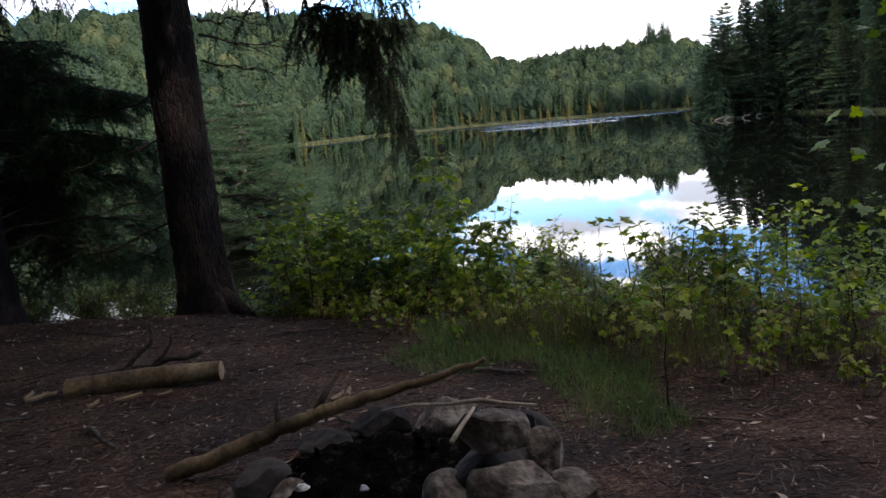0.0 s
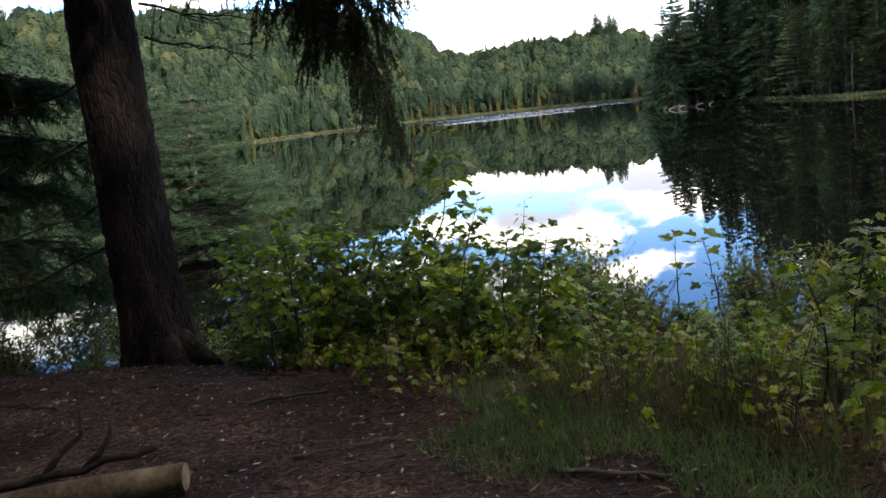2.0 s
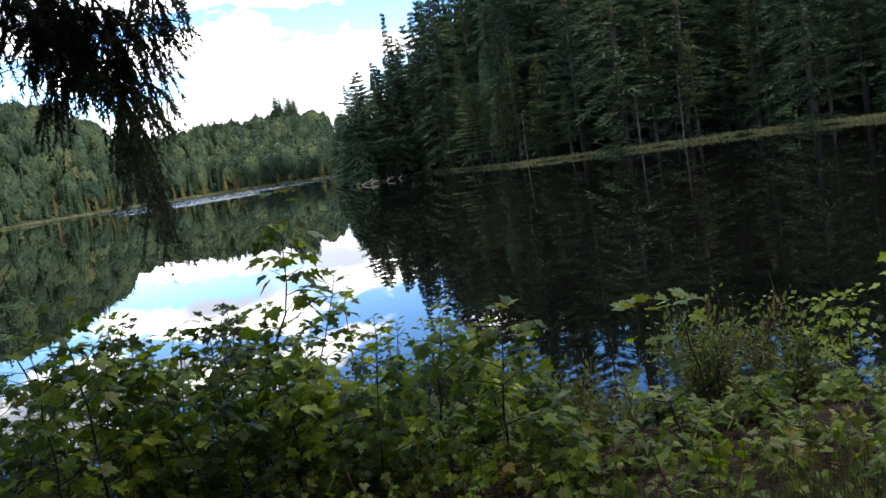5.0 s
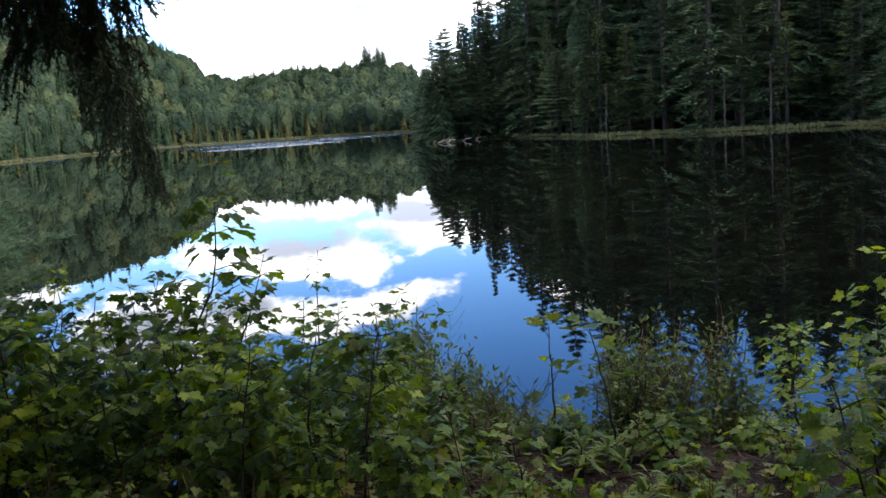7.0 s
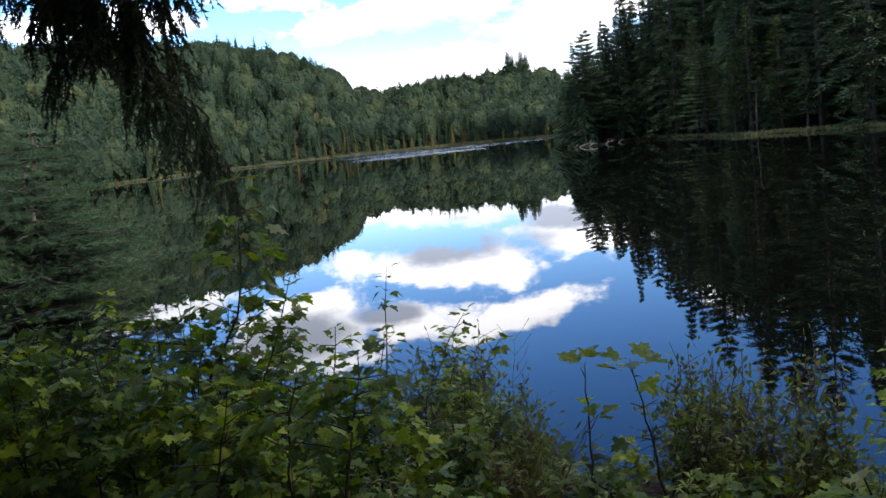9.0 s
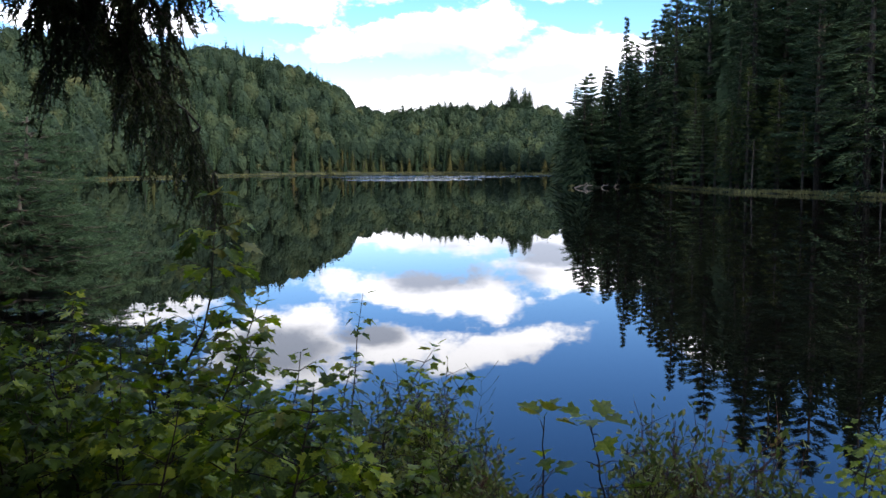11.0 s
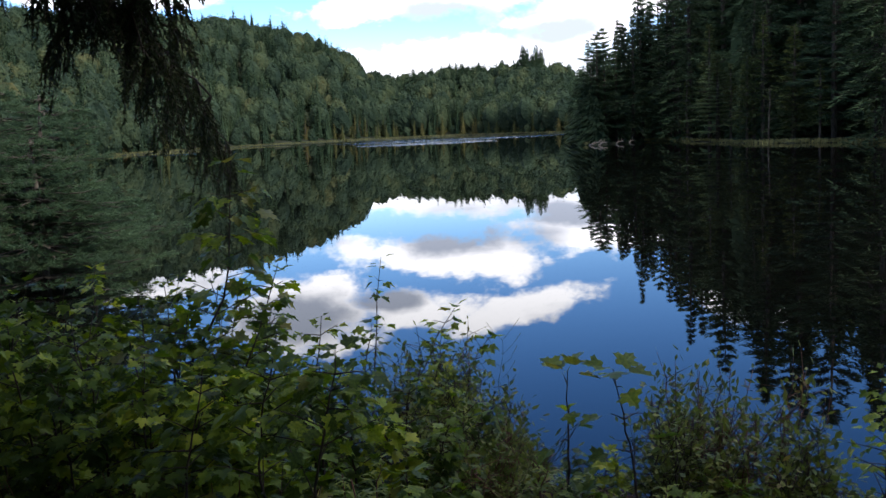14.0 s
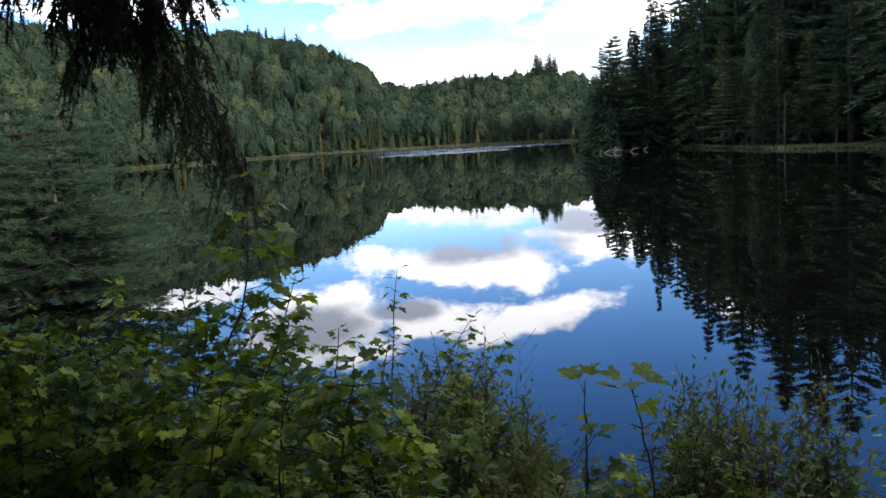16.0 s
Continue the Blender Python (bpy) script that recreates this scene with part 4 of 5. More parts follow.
def second_trunk():
    rng = np.random.default_rng(43)
    t = thing("pine_tree", pose(-4.22, 7.75, -0.05), "dark pine trunk with soft shaded lower boughs on the bank", "tree")
    bag = Bag()
    trunk_mesh(bag, 0, 0, -0.4, 8.0, 0.19, (-0.035, 0.01), rng, 90, 36, 0.10)
    part("trunk", bag.mesh("trunk", BARK), t)
    # the spruce's crown again, above the view, added to shade the bank
    part("crown", SPRUCE_CROWN, t).matrix_local = pose(-0.3, 0.1, 5.4, 0, 0, 70)
    for i in range(68):
        z = 0.42 + 1.98 * (i % 34) / 33
        w, leaf = Bag(), Bag()
        a = rng.uniform(0.6, 3.0) if i < 34 else rng.uniform(1.5, 4.0)
        ln = rng.uniform(0.9, 1.8) if i < 34 else rng.uniform(1.0, 2.4)
        c = np.array([math.cos(a), math.sin(a), 0])
        p = curve_pts(c * 0.15 + (0, 0, z), c * ln + (0, 0, z - 0.1 * ln), -0.08 * ln, 0.02, 9, rng)
        tube(w, p, np.linspace(0.011, 0.003, 9), 5, False)
        for k in range(3, 9):
            for s in range(3):
                d = np.array([c[0] * 0.5 + rng.normal() * 0.6, c[1] * 0.5 + rng.normal() * 0.6, rng.uniform(-0.4, 0.1)])
                needle_twigs(leaf, w, p[k], d, rng.uniform(0.2, 0.5), rng, 0.3, 6, 0.085, 120)
        b = part("bough", w.mesh("bough", TWIG), t)
        part("needles", leaf.mesh("needles", PINE, False), b)
    return t


second_trunk()


def soft_pine(seed, tall, spread, whorls=13, per=9, low=0.12):
    """A white pine with plumes of long soft needles."""
    rng = np.random.default_rng(seed)
    wood, leaf = Bag(), Bag()
    tube(wood, [(0, 0, -0.6), (0.1, 0.05, tall * 0.5), (0, 0, tall)], [0.02 * tall + 0.03, 0.012 * tall, 0.02], 8)
    P, D = [], []
    for z in np.linspace(low, 0.97, whorls):
        for k in range(per):
            a = rng.uniform(0, 6.283)
            reach = spread * (1 - z) ** 0.55 * rng.uniform(0.65, 1.1)
            c = np.array([math.cos(a), math.sin(a), 0])
            p0 = np.array([0, 0, z * tall])
            sp = curve_pts(p0, p0 + c * reach + (0, 0, reach * rng.uniform(-0.12, 0.12)), 0.06 * reach, 0.04, 7, rng)
            tube(wood, sp, np.linspace(0.035, 0.007, 7), 4, False)
            side = np.cross(c, (0, 0, 1))
            n = int(17 * reach)
            u = rng.uniform(0.18, 1, n)
            j = np.minimum(5, (u * 6).astype(int))
            pp = sp[j] + (sp[j + 1] - sp[j]) * (u * 6 - j)[:, None]
            lat = rng.uniform(-1, 1, n)
            pp = pp + side * (lat * 0.36 * reach * (1.15 - u))[:, None] + c * (np.abs(lat) * 0.15 * reach)[:, None] + np.array([0, 0, 1.0]) * rng.normal(size=(n, 1)) * 0.05
            dd = c + side * (lat * 0.9)[:, None] + np.array([0, 0, 0.25])
            P.append(pp), D.append(unit(dd))
    P, D = np.concatenate(P), np.concatenate(D)
    for q in range(22):
        d = D * 0.75 + unit(rng.normal(size=P.shape)) * 0.85
        spikes(leaf, P + D * rng.uniform(-0.07, 0.12, (len(P), 1)), d, rng.uniform(0.09, 0.17, len(P)), 0.014, rng)
    return wood.mesh("trunk", DARK_BARK), leaf.mesh("needles", PINE, False)


def pines_left():
    made = []
    for seed, tall, spread in ((51, 5.4, 2.9), (52, 6.2, 3.3), (53, 4.6, 2.7)):
        w, l = soft_pine(seed, tall, spread)
        t = thing("white_pine", Matrix(), "young white pine with soft blue-green needles leaning over the inlet", "tree", "white pines on the inlet bank")
        part("trunk", w, t)
        part("crown", l, t)
        made.append(t)
    rng = random.Random(9)
    spots = ((0, -4.7, 20.6, 0.55), (1, -5.9, 22.0, 0.52), (2, -4.6, 19.5, 0.55), (2, -6.1, 20.2, 0.6))
    used = set()
    for k, x, y, s in spots:
        m = Matrix.LocRotScale((x, y, max(ground_z(x, y), -1.0) - 0.1), Euler((0, 0, rng.uniform(0, 6.28))), (s * 1.5, s * 1.5, s))
        if k in used:
            c = copy_thing(made[k], m)
            c.scale = m.to_scale()
        else:
            used.add(k)
            made[k].matrix_world = m


pines_left()

# ---- saplings and bushes on the bank ----
_half = [(0.0, 0.0), (0.20, -0.10), (0.34, 0.06), (0.27, 0.14), (0.58, 0.30), (0.44, 0.38), (0.46, 0.50), (0.22, 0.48), (0.20, 0.62), (0.26, 0.72), (0.10, 0.76)]


def maple_leaf(fold=0.18, curl=0.25):
    """One lobed leaf, a unit long, tip along +y, slightly folded and curled."""
    rim = _half + [(0.0, 1.0)] + [(-x, y) for x, y in reversed(_half[1:])]
    pts = [(0.0, 0.34)] + rim
    v = [(x, y, abs(x) * fold - curl * y * y * 0.5) for x, y in pts]
    n = len(rim)
    f = [(0, 1 + i, 1 + (i + 1) % n) for i in range(n)]
    k = len(v)
    v += [(-0.012, -0.6, -0.06), (0.012, -0.6, -0.06)]
    f += [(1, k, k + 1)]
    return np.array(v), np.array(f)


LEAF_SHAPES = [maple_leaf(f, c) for f, c in ((0.18, 0.3), (0.05, 0.55), (0.32, 0.15), (-0.1, 0.4))]


def leaf_mesh(k, material):
    bag = Bag()
    bag.add(*LEAF_SHAPES[k])
    return bag.mesh("leaf", material, False)


MAPLE_MESHES = [leaf_mesh(k, MAPLE) for k in range(4)]
YELLOW_LIT_MESHES = [leaf_mesh(k, YELLOW_LIT_LEAF) for k in range(4)]


def leaf_pose(p, way, size, rng, tilt=0.35):
    """Where a leaf sits: blade spread outwards along way, face up, tip drooping."""
    way = Vector(way).normalized()
    y = Vector((way.x, way.y, way.z - tilt)).normalized()
    up = Vector((rng.normal() * 0.35, rng.normal() * 0.35, 1))
    x = y.cross(up).normalized()
    z = x.cross(y)
    return Matrix.Translation(Vector(p)) @ Matrix((x, y, z)).transposed().to_4x4() @ Matrix.Scale(size, 4)


def sapling_parts(rng, tip, branches, leaf, bend=0.1, lowest=0.3, reach=0.3, leafy=3, via=None):
    """Stem from the origin to tip with opposite side shoots. Returns the wood and the leaf poses."""
    wood, leaves, limbs = Bag(), [], []
    tip = np.asarray(tip, float)
    h = np.linalg.norm(tip)
    n = 12
    t = np.linspace(0, 1, n)[:, None]
    off = np.array([rng.normal() * bend, rng.normal() * bend, 0])
    stem = tip * t + off * np.sin(t * math.pi) * h * 0.5 + np.concatenate([np.zeros((1, 3)), rng.normal(size=(n - 1, 3)) * 0.006 * h])
    if via is not None:
        knots = np.array([(0.0, 0.0, 0.0)] + [tuple(p) for p in via] + [tuple(tip)])
        run = np.concatenate([[0], np.cumsum(np.linalg.norm(np.diff(knots, axis=0), axis=1))])
        stem = np.stack([np.interp(t[:, 0] * run[-1], run, knots[:, c]) for c in range(3)], 1)
        stem[1:-1] = (stem[:-2] + 2 * stem[1:-1] + stem[2:]) / 4
    tube(wood, stem, np.linspace(0.004 + 0.004 * h, 0.0016, n), 5, False)

    def at(u):
        i = min(n - 2, int(u * (n - 1)))
        return stem[i] + (stem[i + 1] - stem[i]) * (u * (n - 1) - i)

    def hang(p, way, size):
        m = leaf_pose((0, 0, 0), way, size, rng, rng.uniform(0.1, 0.8))
        leaves.append(Matrix.Translation(Vector(p) - (m @ Vector((0, -0.58, -0.06)))) @ m)
    for u in np.linspace(lowest, 0.9, branches):
        p = at(u)
        a = rng.uniform(0, 6.283)
        for s in (0, math.pi):
            if rng.random() < 0.15:
                continue
            c = np.array([math.cos(a + s), math.sin(a + s), rng.uniform(0.1, 0.75)])
            ln = reach * h * (1.1 - u) * rng.uniform(0.6, 1.25) + 0.03
            q = p + unit(c) * ln
            limb = Bag()
            tube(limb, [p, (p + q) / 2 + (0, 0, 0.02 * ln), q], [0.0026, 0.002, 0.0012], 4, False)
            limbs.append(limb)
            # leaves in opposite pairs, one at the end of the shoot
            for k in range(leafy):
                v = 1.0 - (k + 1) // 2 * (0.72 / max(1, leafy // 2 + 0.5)) if k else 1.0
                b = a + s + (0 if k == 0 else rng.uniform(0.7, 1.3) * (1 if k % 2 else -1))
                hang(p + (q - p) * v, np.array([math.cos(b), math.sin(b), rng.uniform(-0.15, 0.25)]), leaf * rng.uniform(0.65, 1.15))
    a = rng.uniform(0, 6.283)
    for k in range(5):
        b = a + k * 1.2566
        hang(at(rng.uniform(0.95, 1.0)), np.array([math.cos(b), math.sin(b), 0.9]), leaf * rng.uniform(0.7, 1.1))
    return wood, leaves, limbs


def maple(x, y, tip, rng, branches=6, leaf=0.10, single=True, yellow=0.06, label="green maple sapling with lobed leaves on the lake bank", group="maple saplings on the bank", **kw):
    """A maple sapling. tip: sideways from its foot, and its height in the world."""
    t = thing("maple_sapling", pose(x, y, ground_z(x, y) - 0.03), label, "sapling", group)
    tip = (tip[0], tip[1], tip[2] - ground_z(x, y))
    wood, leaves, limbs = sapling_parts(rng, tip, branches, leaf, **kw)
    part("stem", wood.mesh("stem", TWIG), t)
    for limb in limbs:
        part("branch", limb.mesh("branch", TWIG), t)
    if single:
        for m in leaves:
            me = (YELLOW_LIT_MESHES if rng.random() < yellow else MAPLE_MESHES)[rng.integers(0, 4)]
            o = part("leaf", me, t)
            o.matrix_local = m
    else:
        bag = Bag()
        for m in leaves:
            v, f = LEAF_SHAPES[rng.integers(0, 4)]
            mm = np.array(m)
            bag.add(v @ mm[:3, :3].T + mm[:3, 3], f)
        tagged(part("leaves", bag.mesh("leaves", MAPLE, False), t), kind="stuff")
    return t


def veg_edge(x):
    """How near to the camp the greenery comes."""
    return np.interp(x, [-6, -2.4, -2.0, -1.2, -0.2, 0.5, 1.1, 1.8], [9.3, 8.9, 7.9, 6.6, 5.45, 4.5, 4.0, 3.2])


def plant_bank():
    rng = np.random.default_rng(61)
    # the ones that stand out against the water
    # the tall one's large share of yellow leaves stands for light on it
    maple(-0.80, 8.1, (0.31, 0.04, 1.25), rng, 11, 0.095, via=((0.03, 0.0, 0.52), (0.05, 0.0, 0.74), (0.26, 0.0, 1.02)), lowest=0.38, reach=0.22, leafy=5, yellow=0.35, label="tall maple sapling with large lobed leaves rising before the lake")
    maple(-0.72, 7.9, (0.42, 0.1, 0.80), rng, 9, 0.072, bend=0.04, lowest=0.35, reach=0.2, leafy=5)
    maple(0.05, 9.4, (0.21, 0.5, 0.53), rng, 9, 0.066, bend=0.02, lowest=0.35, reach=0.09, leafy=2, label="thin maple sapling with sparse small leaves at the waterside")
    maple(-0.02, 8.2, (0.59, 0.7, 0.37), rng, 9, 0.066, bend=0.03, lowest=0.3, reach=0.13, leafy=3)
    maple(0.15, 8.0, (0.57, 0.6, 0.27), rng, 8, 0.062, bend=0.04, lowest=0.3, reach=0.13, leafy=3)
    maple(-0.12, 8.1, (0.22, 0.3, 0.42), rng, 8, 0.064, bend=0.04, lowest=0.25, reach=0.18, leafy=3)
    maple(0.62, 6.8, (0.03, 0.1, 0.53), rng, 3, 0.082, bend=0.02, lowest=0.55, reach=0.12, leafy=1, label="slender maple seedling with a few lobed leaves")
    maple(0.83, 6.7, (-0.06, 0.1, 0.55), rng, 3, 0.086, bend=0.02, lowest=0.5, reach=0.12, leafy=1, label="slender maple seedling with a few lobed leaves")
    maple(1.95, 5.0, (0.05, 0.1, 2.3), rng, 9, 0.10, bend=0.04, reach=0.24, leafy=4, label="tall dark maple sapling at the edge of the camp")
    maple(0.45, 4.2, (0.02, 0.03, 0.58), rng, 4, 0.06, bend=0.03, lowest=0.7, reach=0.6, leafy=5, yellow=0.5, label="low maple sapling with reddening flat-spread leaves")
    # saplings crowding the edge of the clearing, extra yellow leaves painting in their light
    for x, y, z in ((0.66, 5.25, 0.74), (0.82, 5.35, 0.78), (1.0, 5.2, 0.70), (1.05, 5.6, 0.72), (1.25, 5.45, 0.68), (1.45, 5.9, 0.66), (1.7, 6.2, 0.66), (1.85, 5.8, 0.66), (2.05, 6.6, 0.7), (2.35, 6.4, 0.64)):
        maple(x, y, (rng.normal() * 0.05, rng.normal() * 0.05, z), rng, 9, rng.uniform(0.05, 0.062), single=y < 5.5, bend=0.06, lowest=0.3, reach=0.24, leafy=5, yellow=0.22)
    maple(-1.52, 7.2, (-0.03, 0.0, 0.98), rng, 10, 0.06, bend=0.05, lowest=0.35, reach=0.22, leafy=6, yellow=0.2)
    maple(-1.62, 7.0, (-0.03, 0.0, 0.86), rng, 10, 0.06, bend=0.05, lowest=0.35, reach=0.22, leafy=6, yellow=0.2)
    # dense dark clump beside the tall one
    for x, y, z in ((-0.95, 7.15, 0.62), (-0.65, 7.0, 0.52), (-0.4, 7.05, 0.46), (-1.25, 7.4, 0.75), (-0.85, 7.3, 0.66), (-0.3, 7.3, 0.42), (-1.5, 7.4, 0.82), (-1.1, 7.55, 0.80), (-0.55, 7.45, 0.55), (-1.7, 7.75, 0.82), (-1.35, 7.95, 0.9), (-0.2, 7.7, 0.42), (-1.0, 8.2, 0.8), (-1.6, 8.4, 0.9), (-1.9, 8.3, 0.85)):
        maple(x, y, (rng.normal() * 0.1, rng.normal() * 0.1, z * 0.88), rng, 12, 0.06, single=False, bend=0.1, lowest=0.1, reach=0.34, leafy=9)
    # yellow-green ones in the middle of the bank
    for x, y, z in ((0.0, 7.9, 0.40), (0.2, 7.7, 0.34), (-0.15, 7.4, 0.48), (0.32, 8.2, 0.30), (0.1, 7.3, 0.38), (0.42, 7.7, 0.20), (0.25, 7.2, 0.30), (0.52, 7.9, 0.16), (-0.05, 7.1, 0.46), (0.38, 8.5, 0.30)):
        maple(x, y, (rng.normal() * 0.08, rng.normal() * 0.08, z), rng, 9, rng.uniform(0.048, 0.06), single=False, bend=0.08, lowest=0.2, reach=0.22, leafy=5)
    # dark undergrowth behind the clump
    for k in range(22):
        x, y = rng.uniform(-2.0, -0.35), rng.uniform(7.7, 9.0)
        maple(x, y, (rng.normal() * 0.1, rng.normal() * 0.1, rng.uniform(0.2, 0.48)), rng, 12, 0.056, single=False, bend=0.1, lowest=0.06, reach=0.4, leafy=9)
    # the thicket
    spots = []
    tries = 0
    while len(spots) < 118 and tries < 9000:
        tries += 1
        x = rng.uniform(-2.1, 3.6)
        lo, hi = float(veg_edge(x)) + (1.0 if x > -0.4 else 0.75), float(near_edge(np.array(x))) - 0.2
        if lo >= hi:
            continue
        y = rng.uniform(lo, hi)
        if any((x - a) ** 2 + (y - b) ** 2 < 0.08 for a, b in spots):
            continue
        spots.append((x, y))
    for i, (x, y) in enumerate(spots):
        g = ground_z(x, y)
        d = math.hypot(x + 0.13, y - 4.06)
        az = math.degrees(math.atan2(x + 0.13, y - 4.06))
        if az < -2:
            top = rng.uniform(0.42, 0.74)
        elif az > 33:
            top = min(rng.uniform(0.4, 0.78), 1.22 - 0.21 * math.hypot(x + 0.78, y - 3.66))
        elif az > 10:
            top = min(1.10 - 0.41 * d, 1.14 - 0.36 * math.hypot(x + 0.78, y - 3.66))
        else:
            top = rng.uniform(0.98, 1.10) - 0.30 * d
        top = max(0.16 + g, top)
        # more yellow leaves where x > 0 put the brighter light there into colour
        maple(x, y, (rng.normal() * 0.1, rng.normal() * 0.1, top), rng, int(rng.integers(7, 10)) + (3 if x < 0 else 0), rng.uniform(0.042, 0.062) * (1.0 if x < 0.1 else 0.9), single=d < 2.7 and az > -12, yellow=0.2 if x > 0 else 0.04, bend=0.1, lowest=0.15, reach=0.34, leafy=9 if x < 0 else 5)


plant_bank()


def shrub_bush(x, y, h, spread, rng, leaves=500, red=False):
    """A many-stemmed shrub with small narrow leaves."""
    t = thing("shrub", pose(x, y, ground_z(x, y) - 0.03), "fine-leaved waterside shrub with reddish twigs" if red else "fine-leaved green waterside shrub", "shrub", "shrubs on the bank")
    wood, leaf = Bag(), Bag()
    stems = int(rng.integers(8, 13))
    for k in range(stems):
        a = rng.uniform(0, 6.283)
        r = rng.uniform(0.15, 1.35) * spread
        top = np.array([math.cos(a) * r, math.sin(a) * r, h * rng.uniform(0.55, 1.0)])
        p = curve_pts((rng.normal() * 0.03, rng.normal() * 0.03, 0), top, 0.05, 0.012, 9, rng)
        one = Bag()
        tube(one, p, np.linspace(0.0055, 0.0015, 9), 4, False)
        part("stem", one.mesh("stem", RED_TWIG if red else TWIG), t)
        n = leaves // stems
        u = rng.uniform(0.25, 1, n)
        j = np.minimum(7, (u * 8).astype(int))
        pp = p[j] + (p[j + 1] - p[j]) * (u * 8 - j)[:, None]
        off = unit(rng.normal(size=(n, 3))) * rng.uniform(0.0, 0.13, (n, 1))
        qq = pp + off
        for s in range(0, n, 3):
            tube(wood, [pp[s], qq[s]], [0.002, 0.001], 3, False)
        blades(leaf, qq, off * 8 + np.array([0, 0, 0.2]) + rng.normal(size=(n, 3)) * 0.5, rng.normal(size=(n, 3)) * 0.6 + np.array([0, 0, 1.0]), rng.uniform(0.024, 0.048, n), rng.uniform(0.011, 0.019, n))
    tagged(part("twig_spray", wood.mesh("twig_spray", RED_TWIG if red else TWIG), t), kind="stuff")
    tagged(part("leaves", leaf.mesh("leaves", SHRUB, False), t), kind="stuff")
    return t


def shrubs():
    rng = np.random.default_rng(71)
    for x, y, h, s, red in ((0.42, 8.15, 0.62, 0.26, False), (0.62, 8.05, 0.56, 0.22, False), (0.28, 8.35, 0.72, 0.28, False), (0.5, 8.5, 0.78, 0.26, True), (0.62, 7.6, 0.30, 0.2, True), (0.15, 7.9, 0.42, 0.24, False), (0.3, 7.5, 0.36, 0.24, False), (0.45, 7.15, 0.26, 0.2, True),
                            (1.18, 7.15, 0.60, 0.24, True), (1.40, 7.1, 0.56, 0.22, True), (1.30, 7.3, 0.58, 0.26, True), (1.06, 7.0, 0.44, 0.2, False), (1.5, 6.85, 0.42, 0.2, False), (-0.05, 8.6, 0.75, 0.3, False), (-0.35, 8.9, 0.9, 0.35, False), (2.7, 7.0, 0.55, 0.35, True), (3.3, 7.2, 0.6, 0.35, False), (-1.2, 9.3, 1.0, 0.4, False), (-3.3, 8.6, 0.5, 0.45, False), (-3.9, 8.9, 0.6, 0.5, False), (-4.6, 8.8, 0.55, 0.5, False), (-5.4, 9.0, 0.6, 0.5, False), (-6.3, 9.1, 0.6, 0.5, False), (-2.3, 9.2, 0.6, 0.4, False), (-3.5, 9.4, 0.85, 0.5, False), (-4.3, 9.6, 0.95, 0.55, False), (-5.1, 9.7, 0.95, 0.55, False), (-6.0, 9.9, 1.0, 0.6, False), (-2.9, 8.9, 0.6, 0.4, False), (-3.7, 8.4, 0.45, 0.4, False), (-4.4, 8.4, 0.5, 0.45, False), (-5.0, 8.5, 0.5, 0.45, False)):
        shrub_bush(x, y, h, s, rng, 1300 if x < -2.5 else 1150, red)


shrubs()


def willowherb(x, y, top, rng):
    """A tall herb with long narrow leaves round its stem."""
    g = ground_z(x, y)
    t = thing("willowherb", pose(x, y, g - 0.02), "green willowherb with long narrow leaves on the bank", "plant", "willowherbs on the bank")
    h = top - g + 0.02
    tip = np.array([rng.normal() * 0.08, rng.normal() * 0.08, h])
    st = curve_pts((0, 0, 0), tip, 0.0, 0.006, 9, rng)
    b = Bag()
    tube(b, st, np.linspace(0.004, 0.0015, 9), 4, False)
    part("stem", b.mesh("stem", RED_TWIG), t)
    n = 46
    u = rng.uniform(0.2, 1, n)
    j = np.minimum(7, (u * 8).astype(int))
    p = st[j] + (st[j + 1] - st[j]) * (u * 8 - j)[:, None]
    a = rng.uniform(0, 6.283, n)
    d = np.stack([np.cos(a), np.sin(a), rng.uniform(0.2, 0.9, n)], 1)
    lf = Bag()
    ln = rng.uniform(0.06, 0.12, n) * (1.2 - 0.6 * u)
    d = unit(d)
    s = unit(np.cross(d, (0, 0, 1.0)))
    w = (ln * 0.09)[:, None]
    mid, end = p + d * ln[:, None] * 0.5, p + d * ln[:, None] + np.array([0, 0, -1.0]) * (ln * 0.35)[:, None]
    v = np.stack([p, mid + s * w, end, mid - s * w], 1)
    lf.add(v.reshape(-1, 3), np.arange(n * 4).reshape(n, 4))
    tagged(part("leaves", lf.mesh("leaves", HERB, False), t), kind="stuff")


